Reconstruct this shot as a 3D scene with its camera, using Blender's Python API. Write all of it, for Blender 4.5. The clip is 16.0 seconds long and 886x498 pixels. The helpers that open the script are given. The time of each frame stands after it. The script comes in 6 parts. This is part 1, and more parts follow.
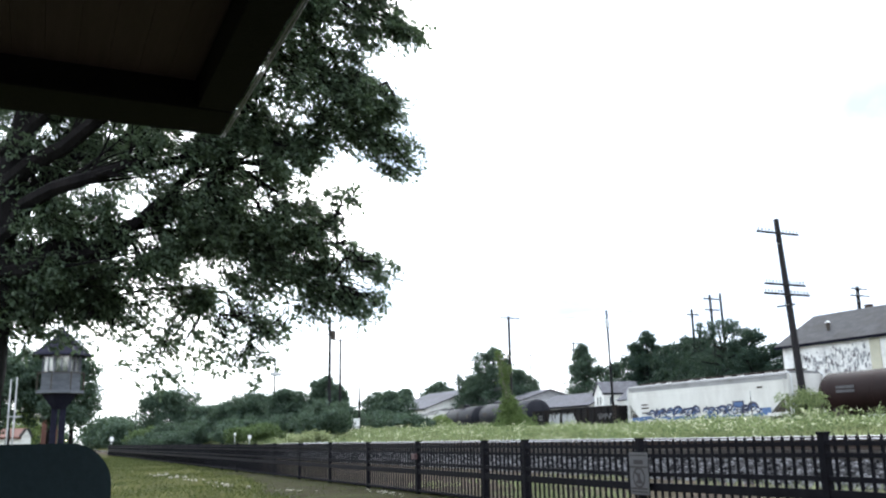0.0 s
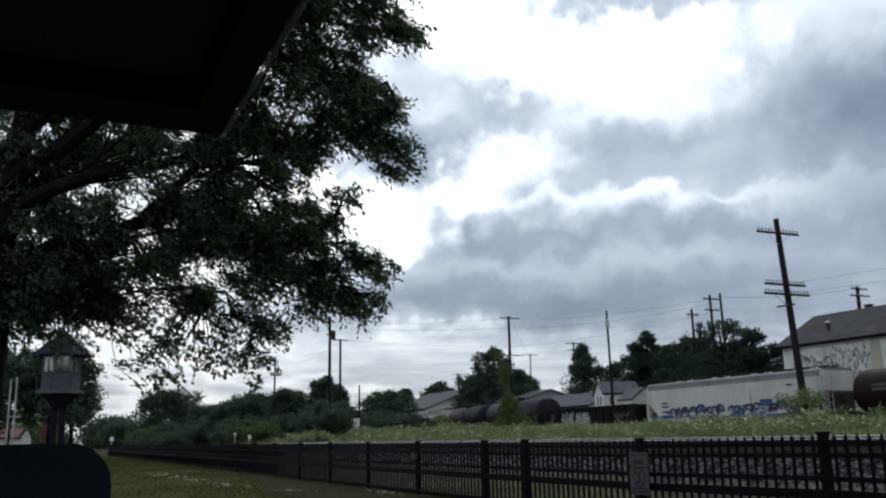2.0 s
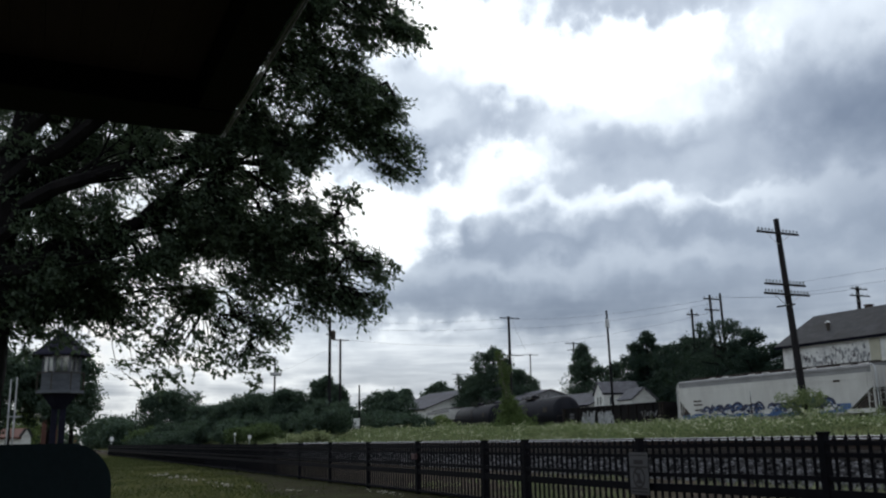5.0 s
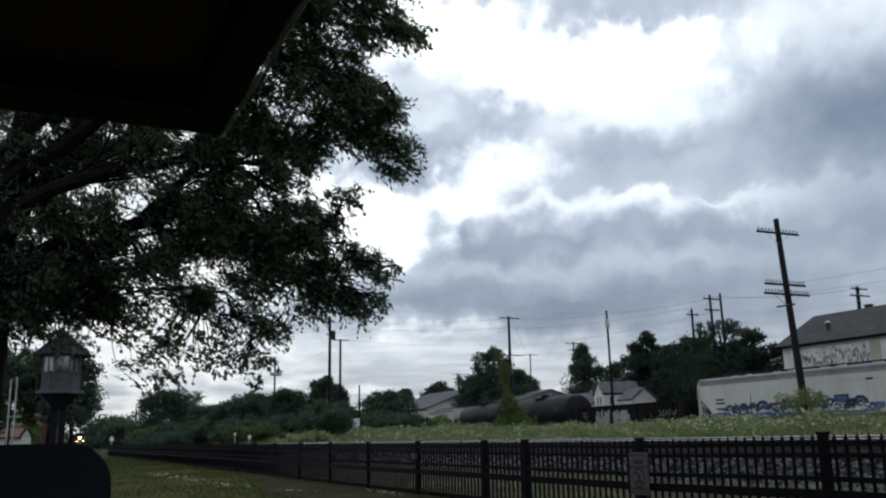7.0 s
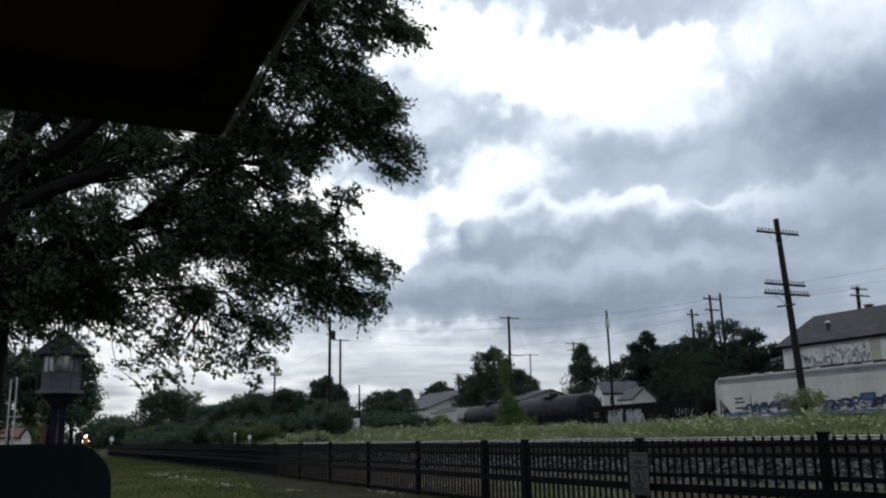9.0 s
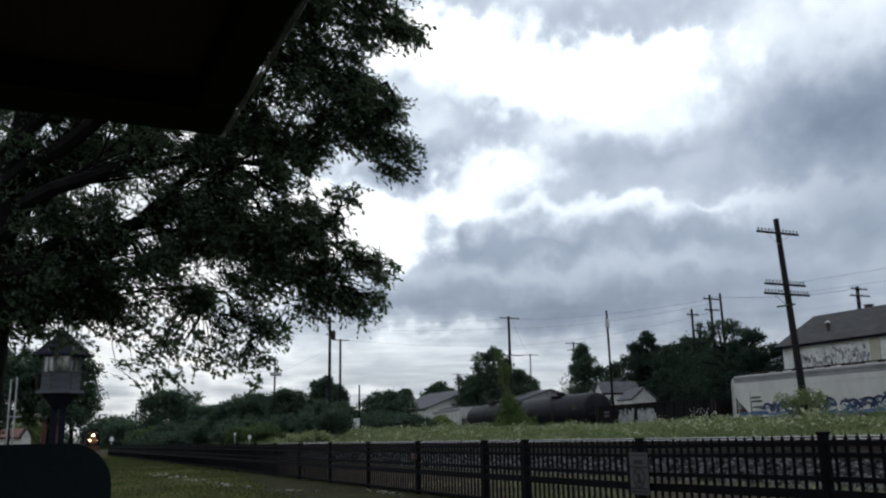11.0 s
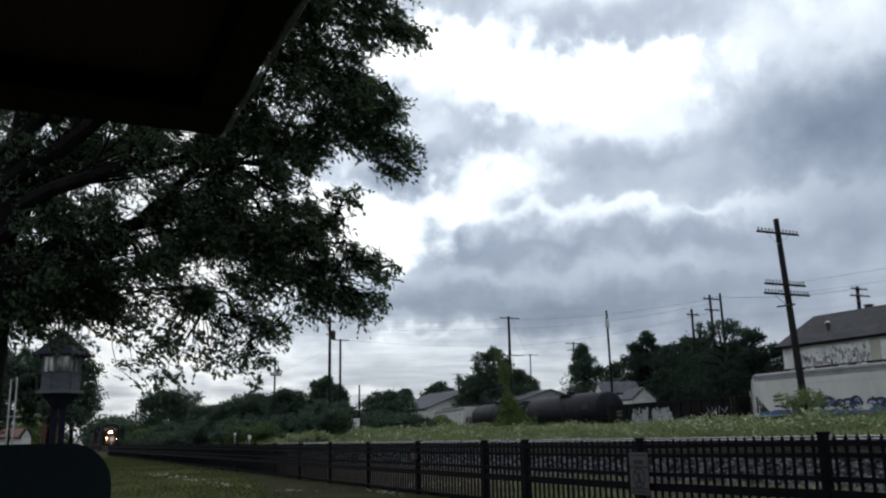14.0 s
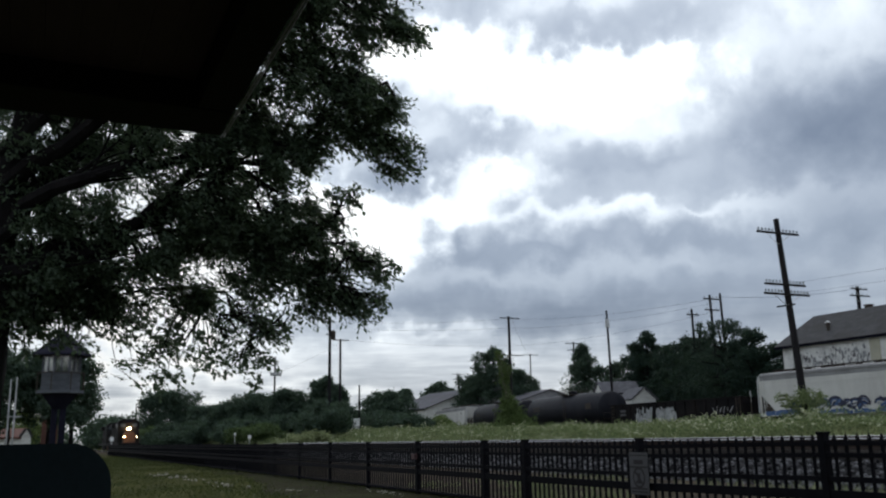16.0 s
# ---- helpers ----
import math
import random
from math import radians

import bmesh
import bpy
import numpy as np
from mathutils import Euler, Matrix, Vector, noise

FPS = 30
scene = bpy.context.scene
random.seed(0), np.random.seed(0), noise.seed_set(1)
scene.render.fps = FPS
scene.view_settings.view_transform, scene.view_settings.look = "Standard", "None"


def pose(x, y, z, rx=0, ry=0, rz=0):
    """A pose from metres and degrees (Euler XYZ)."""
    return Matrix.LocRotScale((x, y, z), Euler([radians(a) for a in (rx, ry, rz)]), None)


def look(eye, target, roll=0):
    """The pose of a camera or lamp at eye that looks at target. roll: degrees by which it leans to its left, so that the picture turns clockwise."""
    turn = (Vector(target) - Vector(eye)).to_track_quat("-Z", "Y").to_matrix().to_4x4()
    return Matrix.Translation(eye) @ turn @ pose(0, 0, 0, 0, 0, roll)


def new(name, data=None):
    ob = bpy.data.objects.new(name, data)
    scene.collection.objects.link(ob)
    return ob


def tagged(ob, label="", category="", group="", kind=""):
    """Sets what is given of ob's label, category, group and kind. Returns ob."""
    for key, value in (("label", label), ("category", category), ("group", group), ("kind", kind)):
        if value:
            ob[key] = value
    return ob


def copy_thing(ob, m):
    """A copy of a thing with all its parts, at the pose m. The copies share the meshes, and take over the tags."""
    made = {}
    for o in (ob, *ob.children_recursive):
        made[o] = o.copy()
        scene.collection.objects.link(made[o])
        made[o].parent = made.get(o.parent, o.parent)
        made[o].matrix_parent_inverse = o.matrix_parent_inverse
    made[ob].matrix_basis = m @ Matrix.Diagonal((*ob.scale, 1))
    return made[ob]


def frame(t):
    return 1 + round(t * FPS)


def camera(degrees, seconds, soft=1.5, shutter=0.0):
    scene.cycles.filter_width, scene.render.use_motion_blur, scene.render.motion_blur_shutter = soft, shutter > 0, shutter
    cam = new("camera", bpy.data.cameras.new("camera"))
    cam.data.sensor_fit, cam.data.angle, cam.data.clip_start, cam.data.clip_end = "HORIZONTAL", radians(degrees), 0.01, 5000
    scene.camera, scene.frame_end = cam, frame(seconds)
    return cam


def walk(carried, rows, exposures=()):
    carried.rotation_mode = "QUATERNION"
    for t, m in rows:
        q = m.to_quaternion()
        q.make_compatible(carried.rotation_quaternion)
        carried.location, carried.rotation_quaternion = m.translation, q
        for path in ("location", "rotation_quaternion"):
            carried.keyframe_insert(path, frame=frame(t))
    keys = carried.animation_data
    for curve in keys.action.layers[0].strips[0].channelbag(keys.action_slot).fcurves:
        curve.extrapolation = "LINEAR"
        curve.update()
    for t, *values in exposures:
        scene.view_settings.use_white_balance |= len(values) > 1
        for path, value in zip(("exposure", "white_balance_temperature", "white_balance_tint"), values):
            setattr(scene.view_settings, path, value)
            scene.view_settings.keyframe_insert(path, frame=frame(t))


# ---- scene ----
cam = camera(53.13, 16.0, soft=2.2)
EYE = Vector((0.0, 0.0, 1.05))
VIEW = look(EYE, EYE + Vector((-0.88990, 0.40555, 0.20880)), -1.12)
walk(cam, [(0.0, VIEW), (16.0, VIEW)],
     exposures=[(0.0, 2.12), (0.5, 1.42), (1.0, 0.74), (1.5, 0.34), (2.0, 0.15), (2.5, 0.1), (16.0, 0.1)])

# ---- sky and light ----
SUN_EL, SUN_AZ = radians(50), radians(-52)
world = bpy.data.worlds.new("sky")
scene.world = world
world.use_nodes = True
wn = world.node_tree.nodes
sky = wn.new("ShaderNodeTexSky")
sky.sky_type, sky.sun_disc, sky.sun_elevation, sky.sun_rotation = "NISHITA", False, SUN_EL, SUN_AZ
world.node_tree.links.new(sky.outputs[0], wn["Background"].inputs[0])
wn["Background"].inputs[1].default_value = 0.1
sun = new("sun", bpy.data.lights.new("sun", "SUN"))
sun.data.energy, sun.data.angle, sun.data.color = 4.0, radians(12), (1.0, 0.95, 0.88)
SUN_WAY = Vector((math.sin(SUN_AZ) * math.cos(SUN_EL), math.cos(SUN_AZ) * math.cos(SUN_EL), math.sin(SUN_EL)))
sun.matrix_world = look(SUN_WAY * 100, (0, 0, 0))


# ---- materials ----
class Tree:
    """A small wrapper for building node trees."""

    def __init__(self, name):
        self.mat = bpy.data.materials.new(name)
        self.mat.use_nodes = True
        self.n, self.l = self.mat.node_tree.nodes, self.mat.node_tree.links
        self.n.clear()
        self.out = self.n.new("ShaderNodeOutputMaterial")

    def link(self, a, b):
        self.l.new(a, b)

    def math(self, op, a, b=None):
        nd = self.n.new("ShaderNodeMath")
        nd.operation = op
        for i, v in enumerate((a, b)):
            if v is None:
                continue
            if isinstance(v, (int, float)):
                nd.inputs[i].default_value = v
            else:
                self.l.new(v, nd.inputs[i])
        return nd.outputs[0]

    def noise(self, vec, scale, detail=4, rough=0.55, distort=0.0):
        nd = self.n.new("ShaderNodeTexNoise")
        nd.inputs["Scale"].default_value, nd.inputs["Detail"].default_value = scale, detail
        nd.inputs["Roughness"].default_value, nd.inputs["Distortion"].default_value = rough, distort
        if vec is not None:
            self.l.new(vec, nd.inputs["Vector"])
        return nd.outputs["Fac"]

    def ramp(self, fac, stops):
        nd = self.n.new("ShaderNodeValToRGB")
        els = nd.color_ramp.elements
        while len(els) < len(stops):
            els.new(0.5)
        for e, (p, c) in zip(els, stops):
            e.position = p
            e.color = (*c, 1) if len(c) == 3 else c
        self.l.new(fac, nd.inputs[0])
        return nd.outputs[0]

    def mix(self, fac, a, b, blend="MIX"):
        nd = self.n.new("ShaderNodeMix")
        nd.data_type, nd.blend_type = "RGBA", blend
        for i, v in ((0, fac), (6, a), (7, b)):
            if isinstance(v, (int, float)):
                nd.inputs[i].default_value = v
            elif isinstance(v, tuple):
                nd.inputs[i].default_value = (*v, 1)
            else:
                self.l.new(v, nd.inputs[i])
        return nd.outputs[2]


def surface(name, c1, c2, scale=6.0, fine=60.0, rough=0.7, metal=0.0, bump=0.2, stain=None, stain_scale=0.7, stain_amount=0.5,
            stretch=(1, 1, 1), island=0.0, shine=0.4):
    """A worn surface: two colours mixed at two scales, optional stains, and fine relief."""
    t = Tree(name)
    tc = t.n.new("ShaderNodeTexCoord")
    mp = t.n.new("ShaderNodeMapping")
    mp.inputs["Scale"].default_value = stretch
    t.link(tc.outputs["Object"], mp.inputs[0])
    vec = mp.outputs[0]
    info = t.n.new("ShaderNodeObjectInfo")
    big = t.noise(vec, scale, 5)
    small = t.noise(vec, fine, 3)
    f = t.math("ADD", t.math("MULTIPLY", big, 0.65), t.math("MULTIPLY", small, 0.35))
    f = t.math("ADD", f, t.math("MULTIPLY", t.math("SUBTRACT", info.outputs["Random"], 0.5), 0.12))
    if island:
        geo = t.n.new("ShaderNodeNewGeometry")
        f = t.math("ADD", f, t.math("MULTIPLY", t.math("SUBTRACT", geo.outputs["Random Per Island"], 0.5), island))
    col = t.ramp(f, [(0.36, c1), (0.64, c2)])
    if stain:
        s = t.noise(vec, stain_scale, 6, 0.65)
        s = t.ramp(s, [(0.5 - 0.02, (0, 0, 0)), (0.68, (1, 1, 1))])
        col = t.mix(t.math("MULTIPLY", s, stain_amount), col, stain)
    b = t.n.new("ShaderNodeBsdfPrincipled")
    t.link(col, b.inputs["Base Color"])
    b.inputs["Metallic"].default_value = metal
    b.inputs["Specular IOR Level"].default_value = shine
    t.link(t.math("ADD", t.math("MULTIPLY", big, 0.2), rough - 0.1), b.inputs["Roughness"])
    if bump:
        bp = t.n.new("ShaderNodeBump")
        bp.inputs["Strength"].default_value, bp.inputs["Distance"].default_value = bump, 0.02
        t.link(small, bp.inputs["Height"])
        t.link(bp.outputs[0], b.inputs["Normal"])
    t.link(b.outputs[0], t.out.inputs[0])
    return t.mat


def leaf_surface(name, c1, c2, through_light=0.35, shine=0.2):
    """Thin leaves: each leaf has its own green, and light comes through from behind."""
    t = Tree(name)
    geo = t.n.new("ShaderNodeNewGeometry")
    tc = t.n.new("ShaderNodeTexCoord")
    f = t.math("ADD", t.math("MULTIPLY", geo.outputs["Random Per Island"], 0.55), t.math("MULTIPLY", t.noise(tc.outputs["Object"], 0.9, 3), 0.5))
    col = t.ramp(f, [(0.2, c1), (0.85, c2)])
    b = t.n.new("ShaderNodeBsdfPrincipled")
    t.link(col, b.inputs["Base Color"])
    b.inputs["Roughness"].default_value = 0.6
    b.inputs["Specular IOR Level"].default_value = shine
    tr = t.n.new("ShaderNodeBsdfTranslucent")
    t.link(t.mix(0.5, col, (0.09, 0.14, 0.045)), tr.inputs[0])
    mx = t.n.new("ShaderNodeMixShader")
    mx.inputs[0].default_value = through_light
    t.link(b.outputs[0], mx.inputs[1])
    t.link(tr.outputs[0], mx.inputs[2])
    t.link(mx.outputs[0], t.out.inputs[0])
    return t.mat


def glow(name, colour, strength):
    t = Tree(name)
    e = t.n.new("ShaderNodeEmission")
    e.inputs[0].default_value, e.inputs[1].default_value = (*colour, 1), strength
    t.link(e.outputs[0], t.out.inputs[0])
    return t.mat


def glass(name, tint=(0.05, 0.06, 0.07)):
    t = Tree(name)
    b = t.n.new("ShaderNodeBsdfPrincipled")
    b.inputs["Base Color"].default_value, b.inputs["Roughness"].default_value = (*tint, 1), 0.06
    t.link(b.outputs[0], t.out.inputs[0])
    return t.mat


def clear_glass():
    t = Tree("clear_pane")
    a, b, mx = t.n.new("ShaderNodeBsdfTransparent"), t.n.new("ShaderNodeBsdfGlossy"), t.n.new("ShaderNodeMixShader")
    b.inputs["Roughness"].default_value = 0.05
    mx.inputs[0].default_value = 0.15
    t.link(a.outputs[0], mx.inputs[1])
    t.link(b.outputs[0], mx.inputs[2])
    t.link(mx.outputs[0], t.out.inputs[0])
    return t.mat


def cloud_surface():
    """Broken overcast: heaped banks with bright crisp tops and soft grey bellies over a pale streaky layer, whitest round the hidden sun."""
    t = Tree("cloud")
    tc = t.n.new("ShaderNodeTexCoord")
    way = t.n.new("ShaderNodeVectorMath")
    way.operation = "NORMALIZE"
    t.link(tc.outputs["Object"], way.inputs[0])
    p = way.outputs[0]
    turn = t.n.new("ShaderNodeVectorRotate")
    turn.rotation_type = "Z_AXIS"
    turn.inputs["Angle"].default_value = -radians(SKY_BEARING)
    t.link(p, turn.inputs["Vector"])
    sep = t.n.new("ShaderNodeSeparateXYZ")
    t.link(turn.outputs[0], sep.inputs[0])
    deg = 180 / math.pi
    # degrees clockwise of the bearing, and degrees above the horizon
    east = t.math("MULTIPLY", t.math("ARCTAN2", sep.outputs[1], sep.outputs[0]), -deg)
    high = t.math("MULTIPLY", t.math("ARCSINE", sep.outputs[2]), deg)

    def flat(x, y, z=0.0):
        com = t.n.new("ShaderNodeCombineXYZ")
        for i, v in enumerate((x, y, z)):
            if isinstance(v, (int, float)):
                com.inputs[i].default_value = v
            else:
                t.link(v, com.inputs[i])
        return com.outputs[0]

    def step(v, a, b):
        mr = t.n.new("ShaderNodeMapRange")
        mr.interpolation_type = "SMOOTHSTEP"
        t.link(v, mr.inputs["Value"])
        mr.inputs["From Min"].default_value, mr.inputs["From Max"].default_value = a, b
        return mr.outputs["Result"]

    def blend(f, a, b):
        return t.math("ADD", a, t.math("MULTIPLY", f, t.math("SUBTRACT", b, a)))

    def centred(v, k):
        return t.math("MULTIPLY", t.math("SUBTRACT", v, 0.5), k)
    # cloud sheets crowd together and flatten towards the horizon
    squeeze = t.math("MULTIPLY", t.math("LOGARITHM", t.math("ADD", t.math("MAXIMUM", high, 0.0), 5.0), 2.718), 22.0)
    sheet = flat(east, squeeze)
    broad = t.noise(sheet, 0.10, 5, 0.5)
    ragged = t.noise(flat(east, squeeze, 7.0), 0.30, 6, 0.5)
    fluff = t.noise(flat(east, high, 3.0), 0.55, 6, 0.5)
    heap = t.n.new("ShaderNodeTexVoronoi")
    heap.feature = "SMOOTH_F1"
    heap.inputs["Scale"].default_value, heap.inputs["Smoothness"].default_value = 0.42, 0.35
    heap.inputs["Detail"].default_value, heap.inputs["Roughness"].default_value = 2.0, 0.5
    t.link(flat(t.math("ADD", east, centred(fluff, 2.0)), t.math("ADD", high, centred(ragged, 2.0))), heap.inputs["Vector"])
    puff = heap.outputs["Distance"]
    # the pale layer behind: soft streaks
    grey = t.math("ADD", t.math("ADD", 0.36, centred(broad, 0.9)), centred(ragged, 0.45))
    # wandering outline: broad sway, ragged fringe, rounded heads
    wx = t.math("ADD", east, t.math("ADD", centred(broad, 7.0), centred(ragged, 2.8)))
    wy = t.math("ADD", high, t.math("ADD", centred(broad, 3.0), t.math("ADD", centred(fluff, 1.5), t.math("MULTIPLY", t.math("SUBTRACT", puff, 0.42), 1.1))))
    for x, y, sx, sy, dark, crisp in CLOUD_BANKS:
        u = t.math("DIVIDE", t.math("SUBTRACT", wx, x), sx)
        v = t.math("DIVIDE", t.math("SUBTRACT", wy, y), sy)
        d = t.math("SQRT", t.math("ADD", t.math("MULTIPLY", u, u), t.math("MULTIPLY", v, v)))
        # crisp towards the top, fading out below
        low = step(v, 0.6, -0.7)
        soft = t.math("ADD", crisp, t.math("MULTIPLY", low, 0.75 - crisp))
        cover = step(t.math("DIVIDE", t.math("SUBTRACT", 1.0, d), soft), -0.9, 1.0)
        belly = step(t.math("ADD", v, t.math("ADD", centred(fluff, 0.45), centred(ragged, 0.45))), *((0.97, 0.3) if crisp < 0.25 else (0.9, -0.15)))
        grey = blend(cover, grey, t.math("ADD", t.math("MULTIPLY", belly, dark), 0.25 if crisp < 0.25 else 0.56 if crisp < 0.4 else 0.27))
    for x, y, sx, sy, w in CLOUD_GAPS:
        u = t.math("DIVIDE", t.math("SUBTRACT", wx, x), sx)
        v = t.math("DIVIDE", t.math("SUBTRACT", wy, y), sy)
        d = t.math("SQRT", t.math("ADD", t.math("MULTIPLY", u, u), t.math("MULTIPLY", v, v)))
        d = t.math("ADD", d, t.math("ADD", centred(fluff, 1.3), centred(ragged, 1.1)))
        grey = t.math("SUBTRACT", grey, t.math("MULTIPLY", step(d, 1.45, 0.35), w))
    grey = t.math("ADD", grey, t.math("ADD", centred(fluff, 0.20), t.math("ADD", centred(ragged, 0.16), centred(broad, 0.3))))
    # thin level streaks low down
    lowness = step(high, 11.0, 1.0)
    streak = t.noise(flat(t.math("MULTIPLY", east, 0.16), t.math("MULTIPLY", high, 1.5), 5.0), 1.0, 4, 0.55)
    grey = t.math("ADD", grey, t.math("MULTIPLY", lowness, centred(streak, 0.9)))
    col = t.ramp(grey, CLOUD_SHADES)
    # haze takes the blue out near the horizon
    col = t.mix(lowness, col, t.mix(1.0, col, (1.05, 1.0, 0.95), "MULTIPLY"))
    # brighter towards the hidden sun
    far = t.n.new("ShaderNodeVectorMath")
    far.operation = "DISTANCE"
    t.link(p, far.inputs[0])
    far.inputs[1].default_value = (-0.71, 0.51, 0.49)
    near = t.math("POWER", 2.718, t.math("MULTIPLY", t.math("MULTIPLY", far.outputs["Value"], far.outputs["Value"]), -1.0 / 0.62 ** 2))
    e = t.n.new("ShaderNodeEmission")
    t.link(col, e.inputs[0])
    t.link(t.math("ADD", t.math("MULTIPLY", near, 0.45), 0.85), e.inputs[1])
    tr = t.n.new("ShaderNodeBsdfTransparent")
    mx = t.n.new("ShaderNodeMixShader")
    mx.inputs[0].default_value = 0.92
    t.link(tr.outputs[0], mx.inputs[1])
    t.link(e.outputs[0], mx.inputs[2])
    t.link(mx.outputs[0], t.out.inputs[0])
    return t.mat


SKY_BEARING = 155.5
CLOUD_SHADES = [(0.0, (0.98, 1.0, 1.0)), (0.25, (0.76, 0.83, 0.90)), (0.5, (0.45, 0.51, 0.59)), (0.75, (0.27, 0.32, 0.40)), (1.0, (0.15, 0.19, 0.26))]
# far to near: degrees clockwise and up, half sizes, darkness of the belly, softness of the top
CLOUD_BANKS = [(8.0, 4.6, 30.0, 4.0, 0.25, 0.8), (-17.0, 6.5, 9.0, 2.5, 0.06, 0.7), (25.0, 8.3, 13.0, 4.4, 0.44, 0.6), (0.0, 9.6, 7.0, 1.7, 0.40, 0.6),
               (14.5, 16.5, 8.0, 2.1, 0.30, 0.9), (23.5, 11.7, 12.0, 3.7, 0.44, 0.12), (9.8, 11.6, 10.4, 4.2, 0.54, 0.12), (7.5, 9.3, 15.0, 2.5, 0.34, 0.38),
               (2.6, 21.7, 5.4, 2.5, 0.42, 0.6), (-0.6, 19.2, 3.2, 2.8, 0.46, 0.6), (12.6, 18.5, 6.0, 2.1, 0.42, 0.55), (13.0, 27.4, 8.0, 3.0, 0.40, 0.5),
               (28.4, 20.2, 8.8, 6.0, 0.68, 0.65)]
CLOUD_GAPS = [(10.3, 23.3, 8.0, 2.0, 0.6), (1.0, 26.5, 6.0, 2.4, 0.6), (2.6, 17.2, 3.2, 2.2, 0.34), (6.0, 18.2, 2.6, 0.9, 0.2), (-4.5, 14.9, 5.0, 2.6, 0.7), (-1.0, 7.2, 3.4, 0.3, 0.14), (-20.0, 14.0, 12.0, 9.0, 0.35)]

M = {}
M["cloud"] = cloud_surface()
M["lawn"] = surface("lawn", (0.025, 0.030, 0.009), (0.070, 0.070, 0.020), 0.9, 25, 0.95, 0, 0.5, (0.09, 0.08, 0.035), 0.35, 0.5, shine=0.03)
M["ballast"] = surface("ballast", (0.016, 0.016, 0.018), (0.17, 0.168, 0.18), 9, 40, 0.95, 0, 0.9, island=0.9, shine=0.1)
M["steel"] = surface("rail_steel", (0.022, 0.016, 0.014), (0.05, 0.036, 0.03), 6, 60, 0.8, 0.0, 0.2, shine=0.15)
M["railhead"] = surface("polished_railhead", (0.36, 0.36, 0.38), (0.48, 0.48, 0.50), 3, 40, 0.4, 1.0, 0.0)
M["tie"] = surface("creosoted_tie", (0.022, 0.019, 0.017), (0.062, 0.053, 0.048), 4, 50, 0.9, 0, 0.5, stretch=(6, 1, 6))
M["black_paint"] = surface("black_powder_coat", (0.004, 0.004, 0.006), (0.009, 0.009, 0.012), 8, 120, 0.6, 0, 0.05, shine=0.04)
M["leaf"] = leaf_surface("broad_leaf", (0.040, 0.066, 0.046), (0.115, 0.162, 0.108), 0.52, 0.35)
M["leaf_dark"] = leaf_surface("dark_leaf", (0.026, 0.047, 0.036), (0.078, 0.118, 0.088), 0.3)
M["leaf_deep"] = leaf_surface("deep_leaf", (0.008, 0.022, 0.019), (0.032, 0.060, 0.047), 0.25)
M["snag"] = surface("grey_dead_wood", (0.10, 0.10, 0.075), (0.2, 0.19, 0.15), 3, 40, 0.9, 0, 0.4)
M["leaf_light"] = leaf_surface("light_leaf", (0.09, 0.13, 0.04), (0.22, 0.28, 0.10), 0.35)
M["weed"] = leaf_surface("tall_grass", (0.11, 0.14, 0.066), (0.40, 0.43, 0.23), 0.4)
M["weed_leaf"] = leaf_surface("weed_leaf", (0.08, 0.115, 0.05), (0.31, 0.36, 0.17), 0.4)
M["vine"] = leaf_surface("vine_leaf", (0.045, 0.075, 0.024), (0.155, 0.215, 0.07), 0.35)
M["flower"] = surface("white_petal", (0.62, 0.62, 0.42), (0.80, 0.79, 0.62), 5, 50, 0.8, 0, 0)
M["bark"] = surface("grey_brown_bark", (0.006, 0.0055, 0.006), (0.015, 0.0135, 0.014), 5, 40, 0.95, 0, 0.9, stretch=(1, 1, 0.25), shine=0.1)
M["pole"] = surface("weathered_pole", (0.009, 0.009, 0.011), (0.026, 0.024, 0.026), 3, 50, 0.9, 0, 0.5, stretch=(4, 4, 0.3), shine=0.15)
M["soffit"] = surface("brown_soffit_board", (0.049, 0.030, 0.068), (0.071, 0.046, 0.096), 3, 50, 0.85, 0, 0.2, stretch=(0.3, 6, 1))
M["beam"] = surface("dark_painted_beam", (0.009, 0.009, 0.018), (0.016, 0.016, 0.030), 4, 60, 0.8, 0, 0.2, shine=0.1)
M["drip"] = surface("grey_metal_flashing", (0.22, 0.215, 0.235), (0.30, 0.295, 0.315), 4, 60, 0.5, 1.0, 0.02)
M["shingle"] = surface("grey_shingle", (0.040, 0.040, 0.044), (0.080, 0.080, 0.084), 2, 30, 0.95, 0, 0.6, (0.05, 0.046, 0.044), 0.4, 0.6, shine=0.15)
M["white_wall"] = surface("white_clapboard", (0.62, 0.62, 0.60), (0.78, 0.78, 0.76), 1.5, 20, 0.8, 0, 0.3, (0.42, 0.40, 0.37), 0.5, 0.5, stretch=(1, 1, 3))
M["peeling"] = surface("peeling_white_paint", (0.68, 0.68, 0.67), (0.82, 0.82, 0.80), 0.8, 14, 0.85, 0, 0.5, (0.36, 0.35, 0.36), 1.4, 0.6)
M["cream"] = surface("cream_board", (0.40, 0.39, 0.31), (0.50, 0.48, 0.38), 0.8, 14, 0.85, 0, 0.3)
M["dark_roof_box"] = surface("dark_roof_box", (0.03, 0.022, 0.02), (0.07, 0.045, 0.038), 1.0, 20, 0.9, 0, 0.3)
M["brick"] = surface("red_brick", (0.08, 0.035, 0.028), (0.14, 0.065, 0.048), 1.0, 20, 0.9, 0, 0.3)
